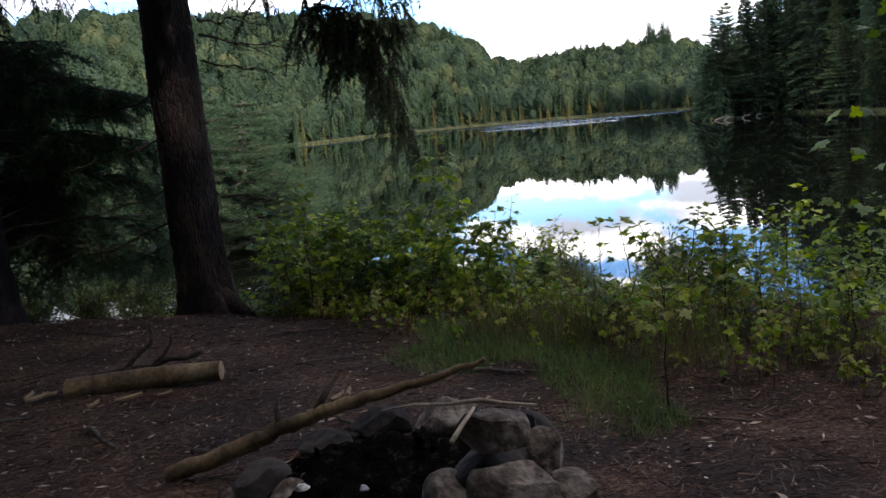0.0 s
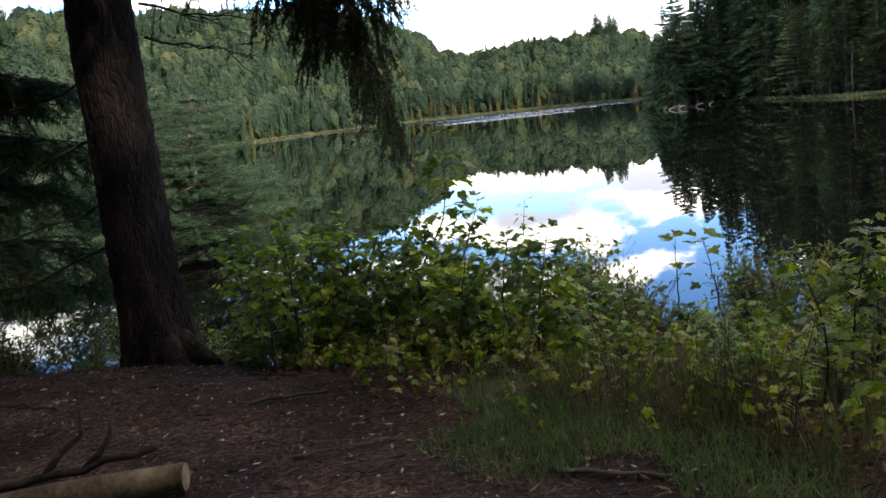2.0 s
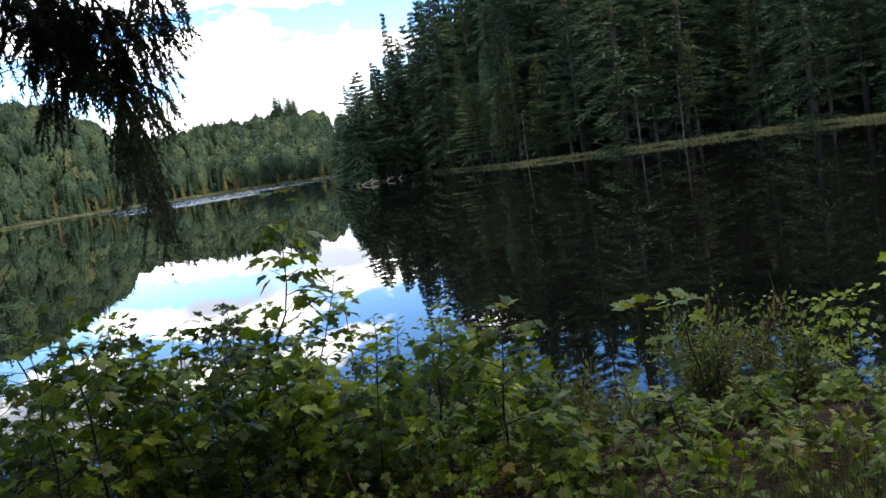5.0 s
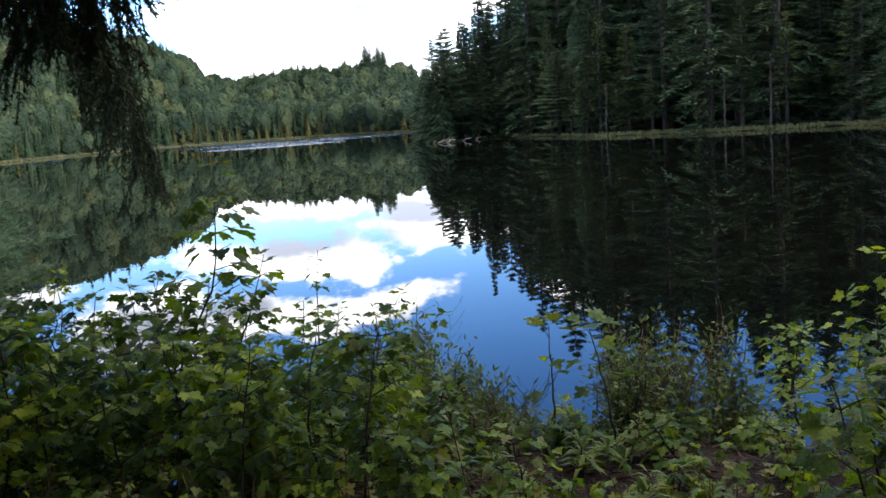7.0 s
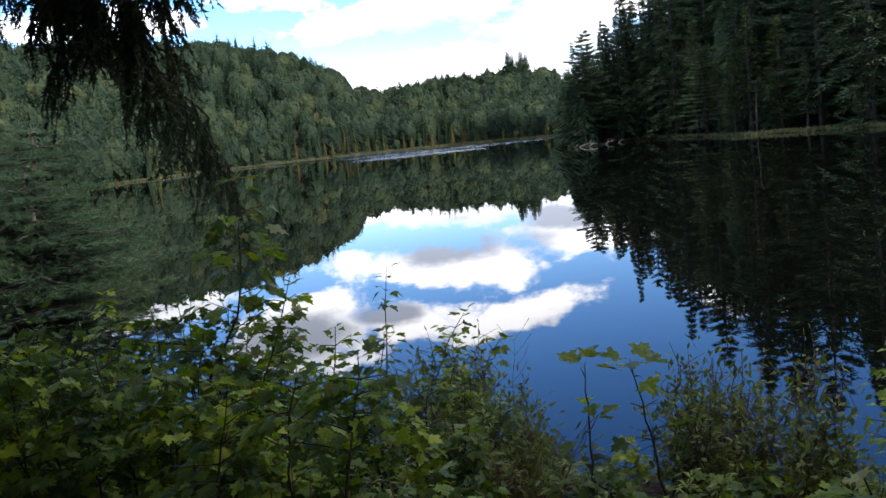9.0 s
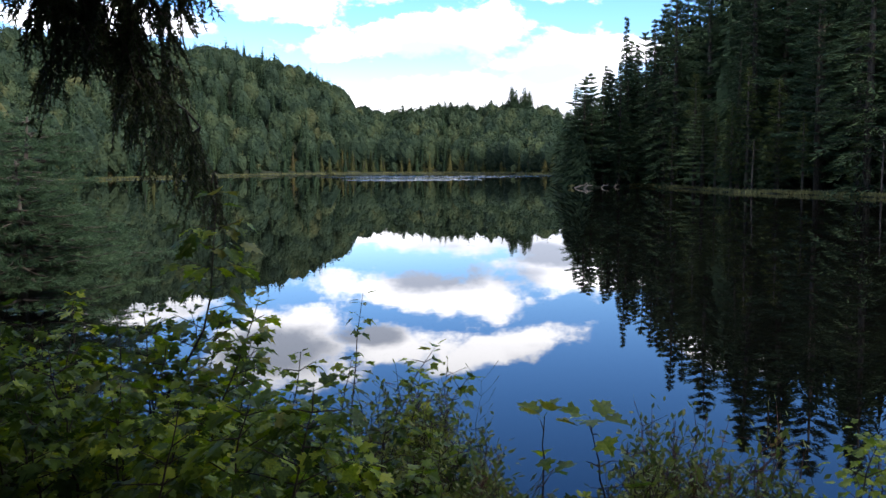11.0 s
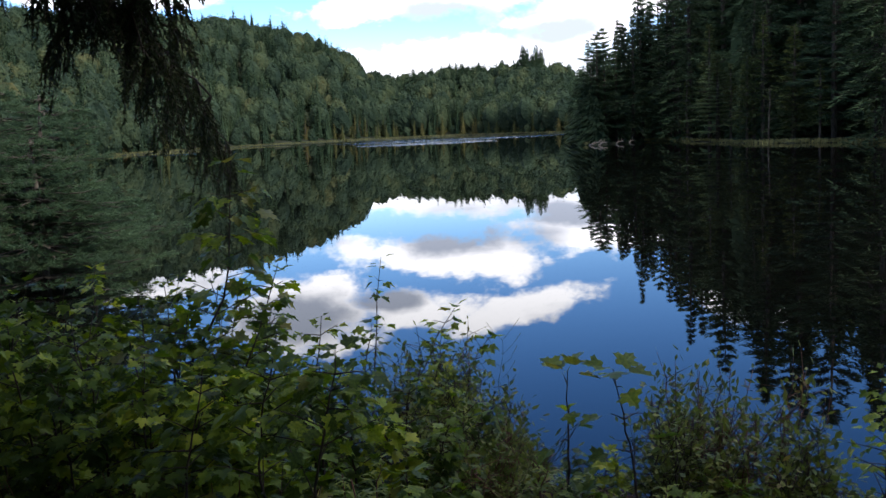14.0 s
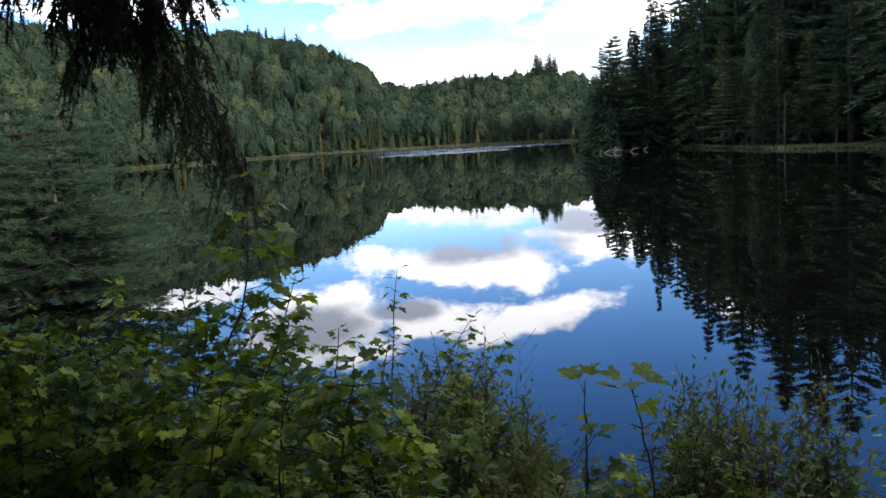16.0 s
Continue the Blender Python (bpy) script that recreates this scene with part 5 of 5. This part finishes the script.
def herbs():
    rng = np.random.default_rng(75)
    n = 0
    while n < 46:
        x, y = rng.uniform(-0.2, 2.2), rng.uniform(4.9, 7.6)
        if y < float(veg_edge(x)) + 0.3:
            continue
        d = math.hypot(x + 0.13, y - 4.06)
        az = math.degrees(math.atan2(x + 0.13, y - 4.06))
        top = rng.uniform(0.4, 0.8) if az > 33 else 1.14 - (0.40 if az > 10 else 0.33) * d
        if az > 10:
            top = min(top, 1.16 - 0.34 * math.hypot(x + 0.78, y - 3.66))
        willowherb(x, y, max(top, ground_z(x, y) + 0.14), rng)
        n += 1
    # seeding grass stalks
    for x, y, top in ((0.40, 7.1, 0.20), (0.50, 6.9, 0.24), (0.36, 6.8, 0.22), (0.7, 8.6, 0.22)):
        g = ground_z(x, y)
        t = thing("grass_stalk", pose(x, y, g - 0.02), "pale seeding grass stalk on the bank", "grass", "grass stalks")
        b = Bag()
        st = curve_pts((0, 0, 0), (0.08, 0.02, top - g), 0.0, 0.004, 12, rng)
        tube(b, st, np.linspace(0.0022, 0.001, 12), 3, False)
        for k in range(6, 12):
            for q in (-1, 1):
                tube(b, [st[k], st[k] + (q * 0.05, rng.normal() * 0.02, 0.05), st[k] + (q * 0.09, rng.normal() * 0.03, 0.11)], [0.001, 0.001, 0.0016], 3, False)
        part("stem", b.mesh("stem", SEDGE), t)


herbs()


def low_plants():
    """Yellowing ground plants along the edge of the thicket, and the grass."""
    rng = np.random.default_rng(81)
    bag, green, wood = Bag(), Bag(), Bag()
    n = 0
    while n < 1150:
        x = rng.uniform(-2.2, 3.2)
        y = float(veg_edge(x)) + abs(rng.normal()) * 1.3 + (0.25 if x > -0.4 else -0.1) if n % 3 else rng.uniform(5.0, 8.2)
        if y < float(veg_edge(x)) - 0.2:
            continue
        if y > float(near_edge(np.array(x))):
            continue
        n += 1
        g = ground_z(x, y)
        h = rng.uniform(0.10, 0.34)
        if x > -0.2 and y > 4.9:
            h = min(h, max(0.07, 1.06 - 0.40 * math.hypot(x + 0.13, y - 4.06) - g))
        tip = np.array([x + rng.normal() * 0.06, y + rng.normal() * 0.06, g + h])
        tube(wood, [(x, y, g - 0.02), tip], [0.003, 0.0015], 3, False)
        dst = bag if rng.random() < 0.42 else green
        for k in range(int(rng.integers(4, 9))):
            a = rng.uniform(0, 6.283)
            u = rng.uniform(0.35, 1)
            p = np.array([x, y, g]) * (1 - u) + tip * u
            m = np.array(leaf_pose(p, (math.cos(a), math.sin(a), rng.uniform(-0.4, 0.7)), rng.uniform(0.02, 0.052), rng, rng.uniform(0.0, 1.2)))
            v, f = LEAF_SHAPES[rng.integers(0, 4)]
            dst.add(v @ m[:3, :3].T + m[:3, 3], f)
    tagged(new("ground_plant_stems", wood.mesh("ground_plant_stems", RED_TWIG)), "thin reddish stems of low plants along the thicket edge", "plants", kind="stuff")
    tagged(new("yellow_ground_plants", bag.mesh("yellow_ground_plants", YELLOW_LIT_LEAF, False)), "low yellowing leafy plants edging the forest floor", "plants", kind="stuff")
    tagged(new("green_ground_plants", green.mesh("green_ground_plants", MAPLE, False)), "low green leafy plants edging the forest floor", "plants", kind="stuff")
    gr = Bag()
    m = 22000
    x = rng.uniform(-1.0, 2.2, m)
    y = veg_edge(x) - 0.25 + rng.normal(size=m) * 0.42 + 0.12
    keep = np.array([noise.noise((a * 1.6, b * 1.6, 3)) + 0.25 * (b - veg_edge(a)) - 0.55 * min(1.0, max(0.0, a - 0.15) / 0.5) for a, b in zip(x, y)]) > -0.12
    x, y = x[keep], y[keep]
    z = height(x, y)
    k = len(x)
    d = np.array([0, 0, 1.0]) + rng.normal(size=(k, 3)) * np.array([0.5, 0.5, 0.1])
    blades(gr, np.stack([x, y, z - 0.01], 1), d, rng.normal(size=(k, 3)), rng.uniform(0.04, 0.13, k), rng.uniform(0.002, 0.0045, k))
    tagged(new("grass", gr.mesh("grass", GRASS, False)), "soft green grass tufts between camp and thicket", "grass", kind="stuff")


low_plants()


def bank_grass():
    """Tall yellowing grass on the slope down to the water."""
    rng = np.random.default_rng(83)
    m = 15000
    x, y = rng.uniform(-0.3, 3.0, m), rng.uniform(4.6, 8.2, m)
    d = np.hypot(x + 0.13, y - 4.06)
    z = height(x, y)
    room = np.minimum(1.12 - 0.39 * d - z, 1.14 - 0.36 * np.hypot(x + 0.78, y - 3.66) - z)
    clump = np.array([noise.noise((a * 2.3, b * 2.3, 7)) for a, b in zip(x, y)])
    ok = (y > veg_edge(x) + 0.25) & (y < near_edge(x)) & (room > 0.08) & (clump > -0.12)
    x, y, z, room = x[ok], y[ok], z[ok], np.minimum(room[ok], 0.42)
    k = len(x)
    way = np.array([0, 0, 1.0]) + rng.normal(size=(k, 3)) * np.array([0.28, 0.28, 0.05])
    bag = Bag()
    blades(bag, np.stack([x, y, z - 0.01], 1), way, rng.normal(size=(k, 3)), room * rng.uniform(0.45, 1.1, k), rng.uniform(0.003, 0.006, k))
    tagged(new("bank_grass", bag.mesh("bank_grass", SEDGE, False)), "tall yellowish grass among the bushes on the bank", "grass", kind="stuff")


bank_grass()


def forest_litter():
    rng = np.random.default_rng(91)
    leaf, needle = Bag(), Bag()
    n = 21000
    x, y = rng.uniform(-6, 2.5, n), 0.5 + 8.5 * rng.random(n)
    ok = y < veg_edge(x) + 0.8
    x, y = x[ok], y[ok]
    k = len(x)
    a = rng.uniform(0, 6.283, k)
    d = np.stack([np.cos(a), np.sin(a), rng.normal(size=k) * 0.18], 1)
    blades(leaf, np.stack([x, y, height(x, y) + 0.012], 1), d, np.array([0, 0, 1.0]) + rng.normal(size=(k, 3)) * 0.35, 0.008 + 0.06 * rng.random(k) ** 2.6, rng.uniform(0.004, 0.018, k))
    n = 42000
    x, y = rng.uniform(-6, 2.5, n), rng.uniform(0.5, 9, n)
    a = rng.uniform(0, 6.283, n)
    d = np.stack([np.cos(a), np.sin(a), rng.normal(size=n) * 0.1], 1)
    spikes(needle, np.stack([x, y, height(x, y) + 0.012], 1), d, rng.uniform(0.03, 0.16, n), rng.uniform(0.002, 0.0075, n), rng)
    tagged(new("leaf_litter", leaf.mesh("leaf_litter", LITTER, False)), "pale dead leaves and chips scattered on the forest floor", "litter", kind="stuff")
    tagged(new("twig_litter", needle.mesh("twig_litter", DEAD_NEEDLE, False)), "fine dead twigs and needles strewn on the forest floor", "litter", kind="stuff")


forest_litter()

# ---- the camp ----


def camp_log():
    rng = np.random.default_rng(101)
    t = thing("log", pose(-2.18, 5.31, 0.064, 0, 0, 11), "peeled cut log lying on the forest floor", "log")
    bag = Bag()
    cols, rows, L2, r = 22, 26, 0.41, 0.060
    V = []
    for i in range(rows):
        u = i / (rows - 1)
        for j in range(cols):
            a = 6.2832 * j / cols
            q = r * (1.02 - 0.14 * u) * (1 + 0.05 * noise.noise((math.cos(a) * 1.5, math.sin(a) * 1.5, u * 4))) + 0.003 * noise.noise((math.cos(a) * 6, math.sin(a) * 6, u * 30))
            V.append(((u - 0.5) * 2 * L2 + 0.012 * math.cos(a) * (1 if i in (0, rows - 1) else 0), q * math.cos(a), q * math.sin(a) + 0.012 * math.sin(u * 3.1)))
    f = [(i * cols + j, i * cols + (j + 1) % cols, (i + 1) * cols + (j + 1) % cols, (i + 1) * cols + j) for i in range(rows - 1) for j in range(cols)]
    bag.add(V, f)
    part("trunk_section", bag.mesh("trunk_section", PEELED), t)
    for name, i in (("cut_end", 0), ("cut_end", rows - 1)):
        e = Bag()
        ring = V[i * cols:(i + 1) * cols]
        c = np.mean(ring, 0)
        s = -1 if i == 0 else 1
        e.add([tuple(c + (s * 0.004, 0, 0))] + [tuple(np.array(p) + (s * 0.001, 0, 0)) for p in ring], [(0, 1 + j, 1 + (j + 1) % cols) for j in range(cols)])
        part(name, e.mesh("cut_end", CUT_WOOD), t, "pale sawn end grain")
    # forked dead branch behind it
    t2 = thing("dead_branch", pose(-2.28, 5.54, 0.03, 0, 0, 20), "dark forked dead branch leaning against the log", "branch")
    b = Bag()
    stem = curve_pts((-0.28, 0.12, 0.02), (0.35, -0.06, 0.10), 0.02, 0.01, 8, rng)
    tube(b, stem, np.linspace(0.02, 0.016, 8), 7)
    tube(b, [stem[2], stem[2] + (0.06, 0, 0.07), stem[2] + (0.16, 0.02, 0.13), stem[2] + (0.17, 0.02, 0.24)], [0.018, 0.016, 0.012, 0.007], 7)
    tube(b, [stem[4], stem[4] + (0.07, -0.01, 0.06), stem[4] + (0.12, 0, 0.12), stem[4] + (0.13, 0.0, 0.18)], [0.016, 0.014, 0.011, 0.006], 7)
    part("stem", b.mesh("stem", TWIG), t2)
    # chips of bark and wood round it
    for x, y, a, ln, wd in ((-2.72, 5.15, 20, 0.17, 0.05), (-2.66, 5.2, -35, 0.13, 0.035), (-2.78, 5.19, 70, 0.10, 0.03), (-2.2, 5.08, 12, 0.2, 0.045), (-2.02, 5.12, -8, 0.12, 0.03), (-1.05, 4.75, 30, 0.10, 0.05), (-1.0, 4.82, 80, 0.08, 0.03), (-2.35, 4.98, 40, 0.09, 0.025)):
        c = Bag()
        ln, wd = ln * 0.7, wd * 0.7
        nn = 5
        v = []
        for i in range(nn):
            u = i / (nn - 1)
            w = wd * (0.35 + 0.65 * math.sin(math.pi * min(0.9, u + 0.12))) * rng.uniform(0.8, 1.1) * 0.5
            zc = 0.02 + 0.02 * u * u
            v += [((u - 0.5) * ln, -w, zc), ((u - 0.5) * ln, w, zc + 0.006), ((u - 0.5) * ln, w, zc - 0.006), ((u - 0.5) * ln, -w, zc - 0.012)]
        f = []
        for i in range(nn - 1):
            for j in range(4):
                f.append((i * 4 + j, i * 4 + (j + 1) % 4, i * 4 + 4 + (j + 1) % 4, i * 4 + 4 + j))
        f += [(0, 3, 2, 1), (nn * 4 - 4, nn * 4 - 3, nn * 4 - 2, nn * 4 - 1)]
        c.add(v, f)
        o = new("wood_chip", c.mesh("wood_chip", CUT_WOOD, False))
        o.matrix_world = pose(x, y, ground_z(x, y), 0, 0, a)
        tagged(o, "torn pale wood chip lying on the forest floor", "wood chip", "wood chips round the log")


camp_log()


def rock(seed, sx, sy, sz, blocky=0.5, cuts=4):
    """A broken field stone: a rounded block with a few flat breaks."""
    rng = np.random.default_rng(seed)
    bm = bmesh.new()
    bmesh.ops.create_icosphere(bm, subdivisions=4, radius=1.0)
    planes = [(unit(rng.normal(size=3)), rng.uniform(0.55, 0.85)) for _ in range(cuts + 6)]
    for v in bm.verts:
        p = np.array(v.co)
        p = np.sign(p) * np.abs(p) ** (1 - 0.35 * blocky)
        for nrm, dist in planes:
            s = float(p @ nrm) - dist
            if s > 0:
                p = p - nrm * s * 0.97
        q = 1 + 0.06 * noise.noise((p[0] * 2 + seed, p[1] * 2, p[2] * 2)) + 0.025 * noise.noise((p[0] * 7 + seed, p[1] * 7, p[2] * 7))
        v.co = Vector(p * q) * 1.0
        v.co.x *= sx
        v.co.y *= sy
        v.co.z *= sz
    me = bpy.data.meshes.new("stone")
    bm.to_mesh(me)
    bm.free()
    me.polygons.foreach_set("use_smooth", np.ones(len(me.polygons), bool))
    me.set_sharp_from_angle(angle=radians(24))
    return me


def fire_pit():
    stones = ((1, -0.345, 3.32, 0.30, 0.125, 0.11, 0.095, 20, 0, "pale rounded granite boulder of the fire ring"),
              (2, -0.33, 3.38, 0.12, 0.17, 0.13, 0.14, 35, 1, ""), (3, -0.29, 3.20, 0.13, 0.165, 0.10, 0.13, -8, 0, "flat-topped pale stone of the fire ring"), (4, -0.17, 3.43, 0.13, 0.08, 0.09, 0.14, 40, 0, ""), (5, -0.10, 3.27, 0.07, 0.11, 0.10, 0.09, -50, 0, ""),
              (6, -0.50, 4.06, 0.11, 0.14, 0.10, 0.12, 0, 0, ""), (7, -0.80, 4.14, 0.07, 0.14, 0.09, 0.09, 20, 1, ""), (8, -0.22, 3.72, 0.10, 0.11, 0.12, 0.13, 60, 1, ""), (9, -1.02, 4.02, 0.05, 0.12, 0.10, 0.07, -30, 1, ""),
              (10, -1.19, 3.58, 0.07, 0.12, 0.10, 0.10, 70, 1, ""), (11, -1.10, 3.52, 0.05, 0.08, 0.08, 0.08, 10, 0, ""), (12, -1.29, 3.54, 0.04, 0.06, 0.07, 0.06, 30, 0, ""), (13, -0.90, 3.14, 0.04, 0.12, 0.10, 0.07, 0, 1, ""), (14, -0.49, 3.30, 0.09, 0.11, 0.09, 0.10, 15, 0, ""), (15, -0.22, 3.56, 0.16, 0.07, 0.07, 0.14, 0, 1, ""))
    for s, x, y, z, a, b, c, rz, soot, lab in stones:
        me = rock(s, a, b, c)
        me.materials.append(SOOT_STONE if soot else STONE)
        o = new("stone", me)
        o.matrix_world = pose(x, y, z, 5 * math.sin(s), 5 * math.cos(s), rz)
        tagged(o, lab or ("soot-blackened stone of the fire ring" if soot else "grey-brown field stone of the fire ring"), "stone", "stones of the fire ring")
    rng = np.random.default_rng(111)
    bag = Bag()
    n, k = 30, 90
    V = [(0, 0, 0.05)]
    for i in range(1, n):
        for j in range(k):
            r = 0.56 * i / (n - 1)
            a = 6.2832 * j / k
            px, py = r * math.cos(a), r * math.sin(a) * 0.85
            V.append((px, py, 0.055 * (1 - (i / (n - 1)) ** 2) + 0.03 * noise.noise((px * 9, py * 9, 2)) + 0.03 * noise.noise((px * 26, py * 26, 5)) - (0.03 if i == n - 1 else 0)))
    f = [(0, 1 + j, 1 + (j + 1) % k) for j in range(k)]
    bag.add(V, np.array(f))
    bag.f.extend([[1 + (i - 1) * k + j, 1 + i * k + j, 1 + i * k + (j + 1) % k, 1 + (i - 1) * k + (j + 1) % k] for i in range(1, n - 1) for j in range(k)])
    o = new("ash_bed", bag.mesh("ash_bed", CHAR))
    o.matrix_world = pose(-0.70, 3.64, 0.05)
    tagged(o, "black charcoal and ash bed inside the fire ring", "ashes", kind="stuff")
    for i in range(12):
        me = rock(200 + i % 6, 1, 1, 1, 0.9) if i < 6 else bpy.data.meshes["coal.%d" % (i % 6)]
        if i < 6:
            me.name = "coal.%d" % i
            me.materials.append(CHAR)
        c = new("charcoal", me)
        a, r = rng.uniform(0, 6.283), 0.45 * math.sqrt(rng.random())
        sc = rng.uniform(0.010, 0.022)
        c.matrix_world = Matrix.LocRotScale((-0.67 + r * math.cos(a), 3.60 + 0.8 * r * math.sin(a), 0.105), Euler(tuple(rng.uniform(0, 6, 3))), (sc * rng.uniform(1, 2), sc, sc))
        tagged(c, "lump of black charcoal in the fire ring", "charcoal", "charcoal lumps")
    for i, (x, y, s) in enumerate(((-0.9, 3.5, 0.022), (-0.68, 3.45, 0.016), (-0.4, 3.32, 0.03), (-0.36, 3.35, 0.02), (-0.74, 3.3, 0.018))):
        me = rock(300 + i, s * 1.3, s, s * 0.7, 0.2)
        me.materials.append(ASH)
        o = new("ash_lump", me)
        o.matrix_world = pose(x - 0.12, y - 0.06, 0.115)
        tagged(o, "pale crumbled lump of ash in the fire ring", "ash", "ash lumps")
    # the long pole laid across the ring
    t = thing("pole", pose(0, 0, 0), "long bent wooden pole laid across the fire ring", "branch")
    b = Bag()
    pts = np.array([(-1.61, 3.83, 0.055), (-1.44, 3.79, 0.115), (-1.27, 3.76, 0.180), (-1.12, 3.73, 0.245), (-0.987, 3.70, 0.297), (-0.83, 3.665, 0.345), (-0.676, 3.63, 0.383), (-0.52, 3.595, 0.425), (-0.345, 3.56, 0.487)])
    fine = np.stack([np.interp(np.linspace(0, 8, 33), np.arange(9), pts[:, c]) for c in range(3)], 1)
    fine[1:-1] += rng.normal(size=(31, 3)) * 0.004
    knot = 1 + 0.10 * np.sin(np.arange(33) * 1.7) * (np.arange(33) % 7 == 3) + rng.normal(size=33) * 0.025
    tube(b, fine, np.interp(np.linspace(0, 8, 33), np.arange(9), [0.036, 0.036, 0.034, 0.030, 0.027, 0.024, 0.020, 0.015, 0.008]) * knot, 12)
    part("stem", b.mesh("stem", PEELED), t)
    k = Bag()
    tube(k, [pts[4] + (0, 0, 0.01), pts[4] + (0.04, 0.05, 0.07), pts[4] + (0.08, 0.08, 0.115)], [0.016, 0.013, 0.008], 7)
    part("stub", k.mesh("stub", TWIG), t)
    k = Bag()
    tube(k, [pts[3] + (-0.02, 0, 0.02), pts[3] + (-0.03, 0.04, 0.07), pts[3] + (-0.02, 0.05, 0.10)], [0.012, 0.010, 0.006], 6)
    part("stub", k.mesh("stub", TWIG), t)
    # bleached sticks on the boulder
    for pts, rad in (([(-0.46, 3.56, 0.285), (-0.34, 3.47, 0.325), (-0.22, 3.36, 0.350), (-0.12, 3.31, 0.372), (-0.05, 3.27, 0.368), (0.06, 3.27, 0.352)], [0.004, 0.007, 0.010, 0.013, 0.011, 0.006]),
                     ([(-0.22, 3.14, 0.30), (-0.19, 3.19, 0.325), (-0.14, 3.26, 0.365)], [0.013, 0.012, 0.008]),
                     ([(-0.72, 3.92, 0.15), (-0.69, 3.86, 0.215)], [0.011, 0.009])):
        b = Bag()
        tube(b, pts, [q * 0.65 for q in rad], 8)
        o = new("stick", b.mesh("stick", STICK))
        o.matrix_world = pose(-0.26, -0.06, 0.065)
        tagged(o, "bleached peeled stick resting on the fire ring stones", "stick", "sticks on the fire ring")


fire_pit()


def fallen_sticks():
    rng = np.random.default_rng(121)
    for x0, y0, x1, y1, r in ((-2.24, 4.62, -1.98, 4.24, 0.012), (-2.9, 4.8, -2.62, 4.9, 0.012), (-1.0, 4.4, -0.75, 4.1, 0.012), (-1.75, 6.4, -1.3, 6.5, 0.010), (-3.2, 6.9, -2.7, 6.6, 0.012), (-1.6, 4.1, -1.3, 4.05, 0.012), (-1.9, 7.2, -1.5, 7.0, 0.008), (-1.4, 5.6, -1.0, 5.7, 0.008), (0.4, 4.2, 0.75, 4.0, 0.008), (-0.4, 5.1, 0.0, 4.9, 0.012)):
        b = Bag()
        p = curve_pts((x0, y0, ground_z(x0, y0) + r), (x1, y1, ground_z(x1, y1) + r), 0.0, r * 0.35, 8, rng)
        p[:, 2] += np.abs(rng.normal(size=8)) * r * 0.3
        tube(b, p, np.linspace(r, r * 0.6, 8), 7)
        o = new("fallen_stick", b.mesh("fallen_stick", DARK_BARK))
        tagged(o, "dead stick lying on the forest floor", "stick", "fallen sticks")


fallen_sticks()


def shade_woods_behind():
    """Unseen conifers added around and behind the camp, to close it in and shade it."""
    rng = random.Random(77)
    for x, y, tall, k in ((5.2, -2.5, 18, 0), (-3.8, -3.0, 17, 2), (1.2, -4.5, 20, 0), (-8.2, 1.0, 18, 0), (6.0, -5.5, 22, 1), (-1.5, -8.0, 21, 3), (-8.5, -4.0, 22, 1), (10.5, -2.0, 22, 0), (3.5, -9, 23, 3), (-5, -10, 23, 0), (-10.0, 7.0, 17, 0), (13, 2, 21, 1), (12, -8, 23, 2), (-13, -2, 22, 3), (-6.9, 2.4, 15, 2), (-5.6, -0.6, 16, 0), (-1.2, -2.6, 15, 2), (3.4, 0.6, 17, 2), (5.4, 1.4, 18, 0), (2.2, -1.0, 17, 0), (-6.2, 3.4, 16, 2)):
        h0 = (22, 24, 20, 25)[k]
        if x > 0:
            x, y = x * 1.15, y - 1.6
        m = Matrix.LocRotScale((x, y, ground_z(x, y) - 0.1), Euler((0, 0, rng.uniform(0, 6.28))), (tall / h0,) * 3)
        c = copy_thing(BANK[k], m)
        c.scale = m.to_scale()
        tagged(c, "unseen tall dark conifer added round the camp to shade it", "tree", "conifers round the camp")


shade_woods_behind()
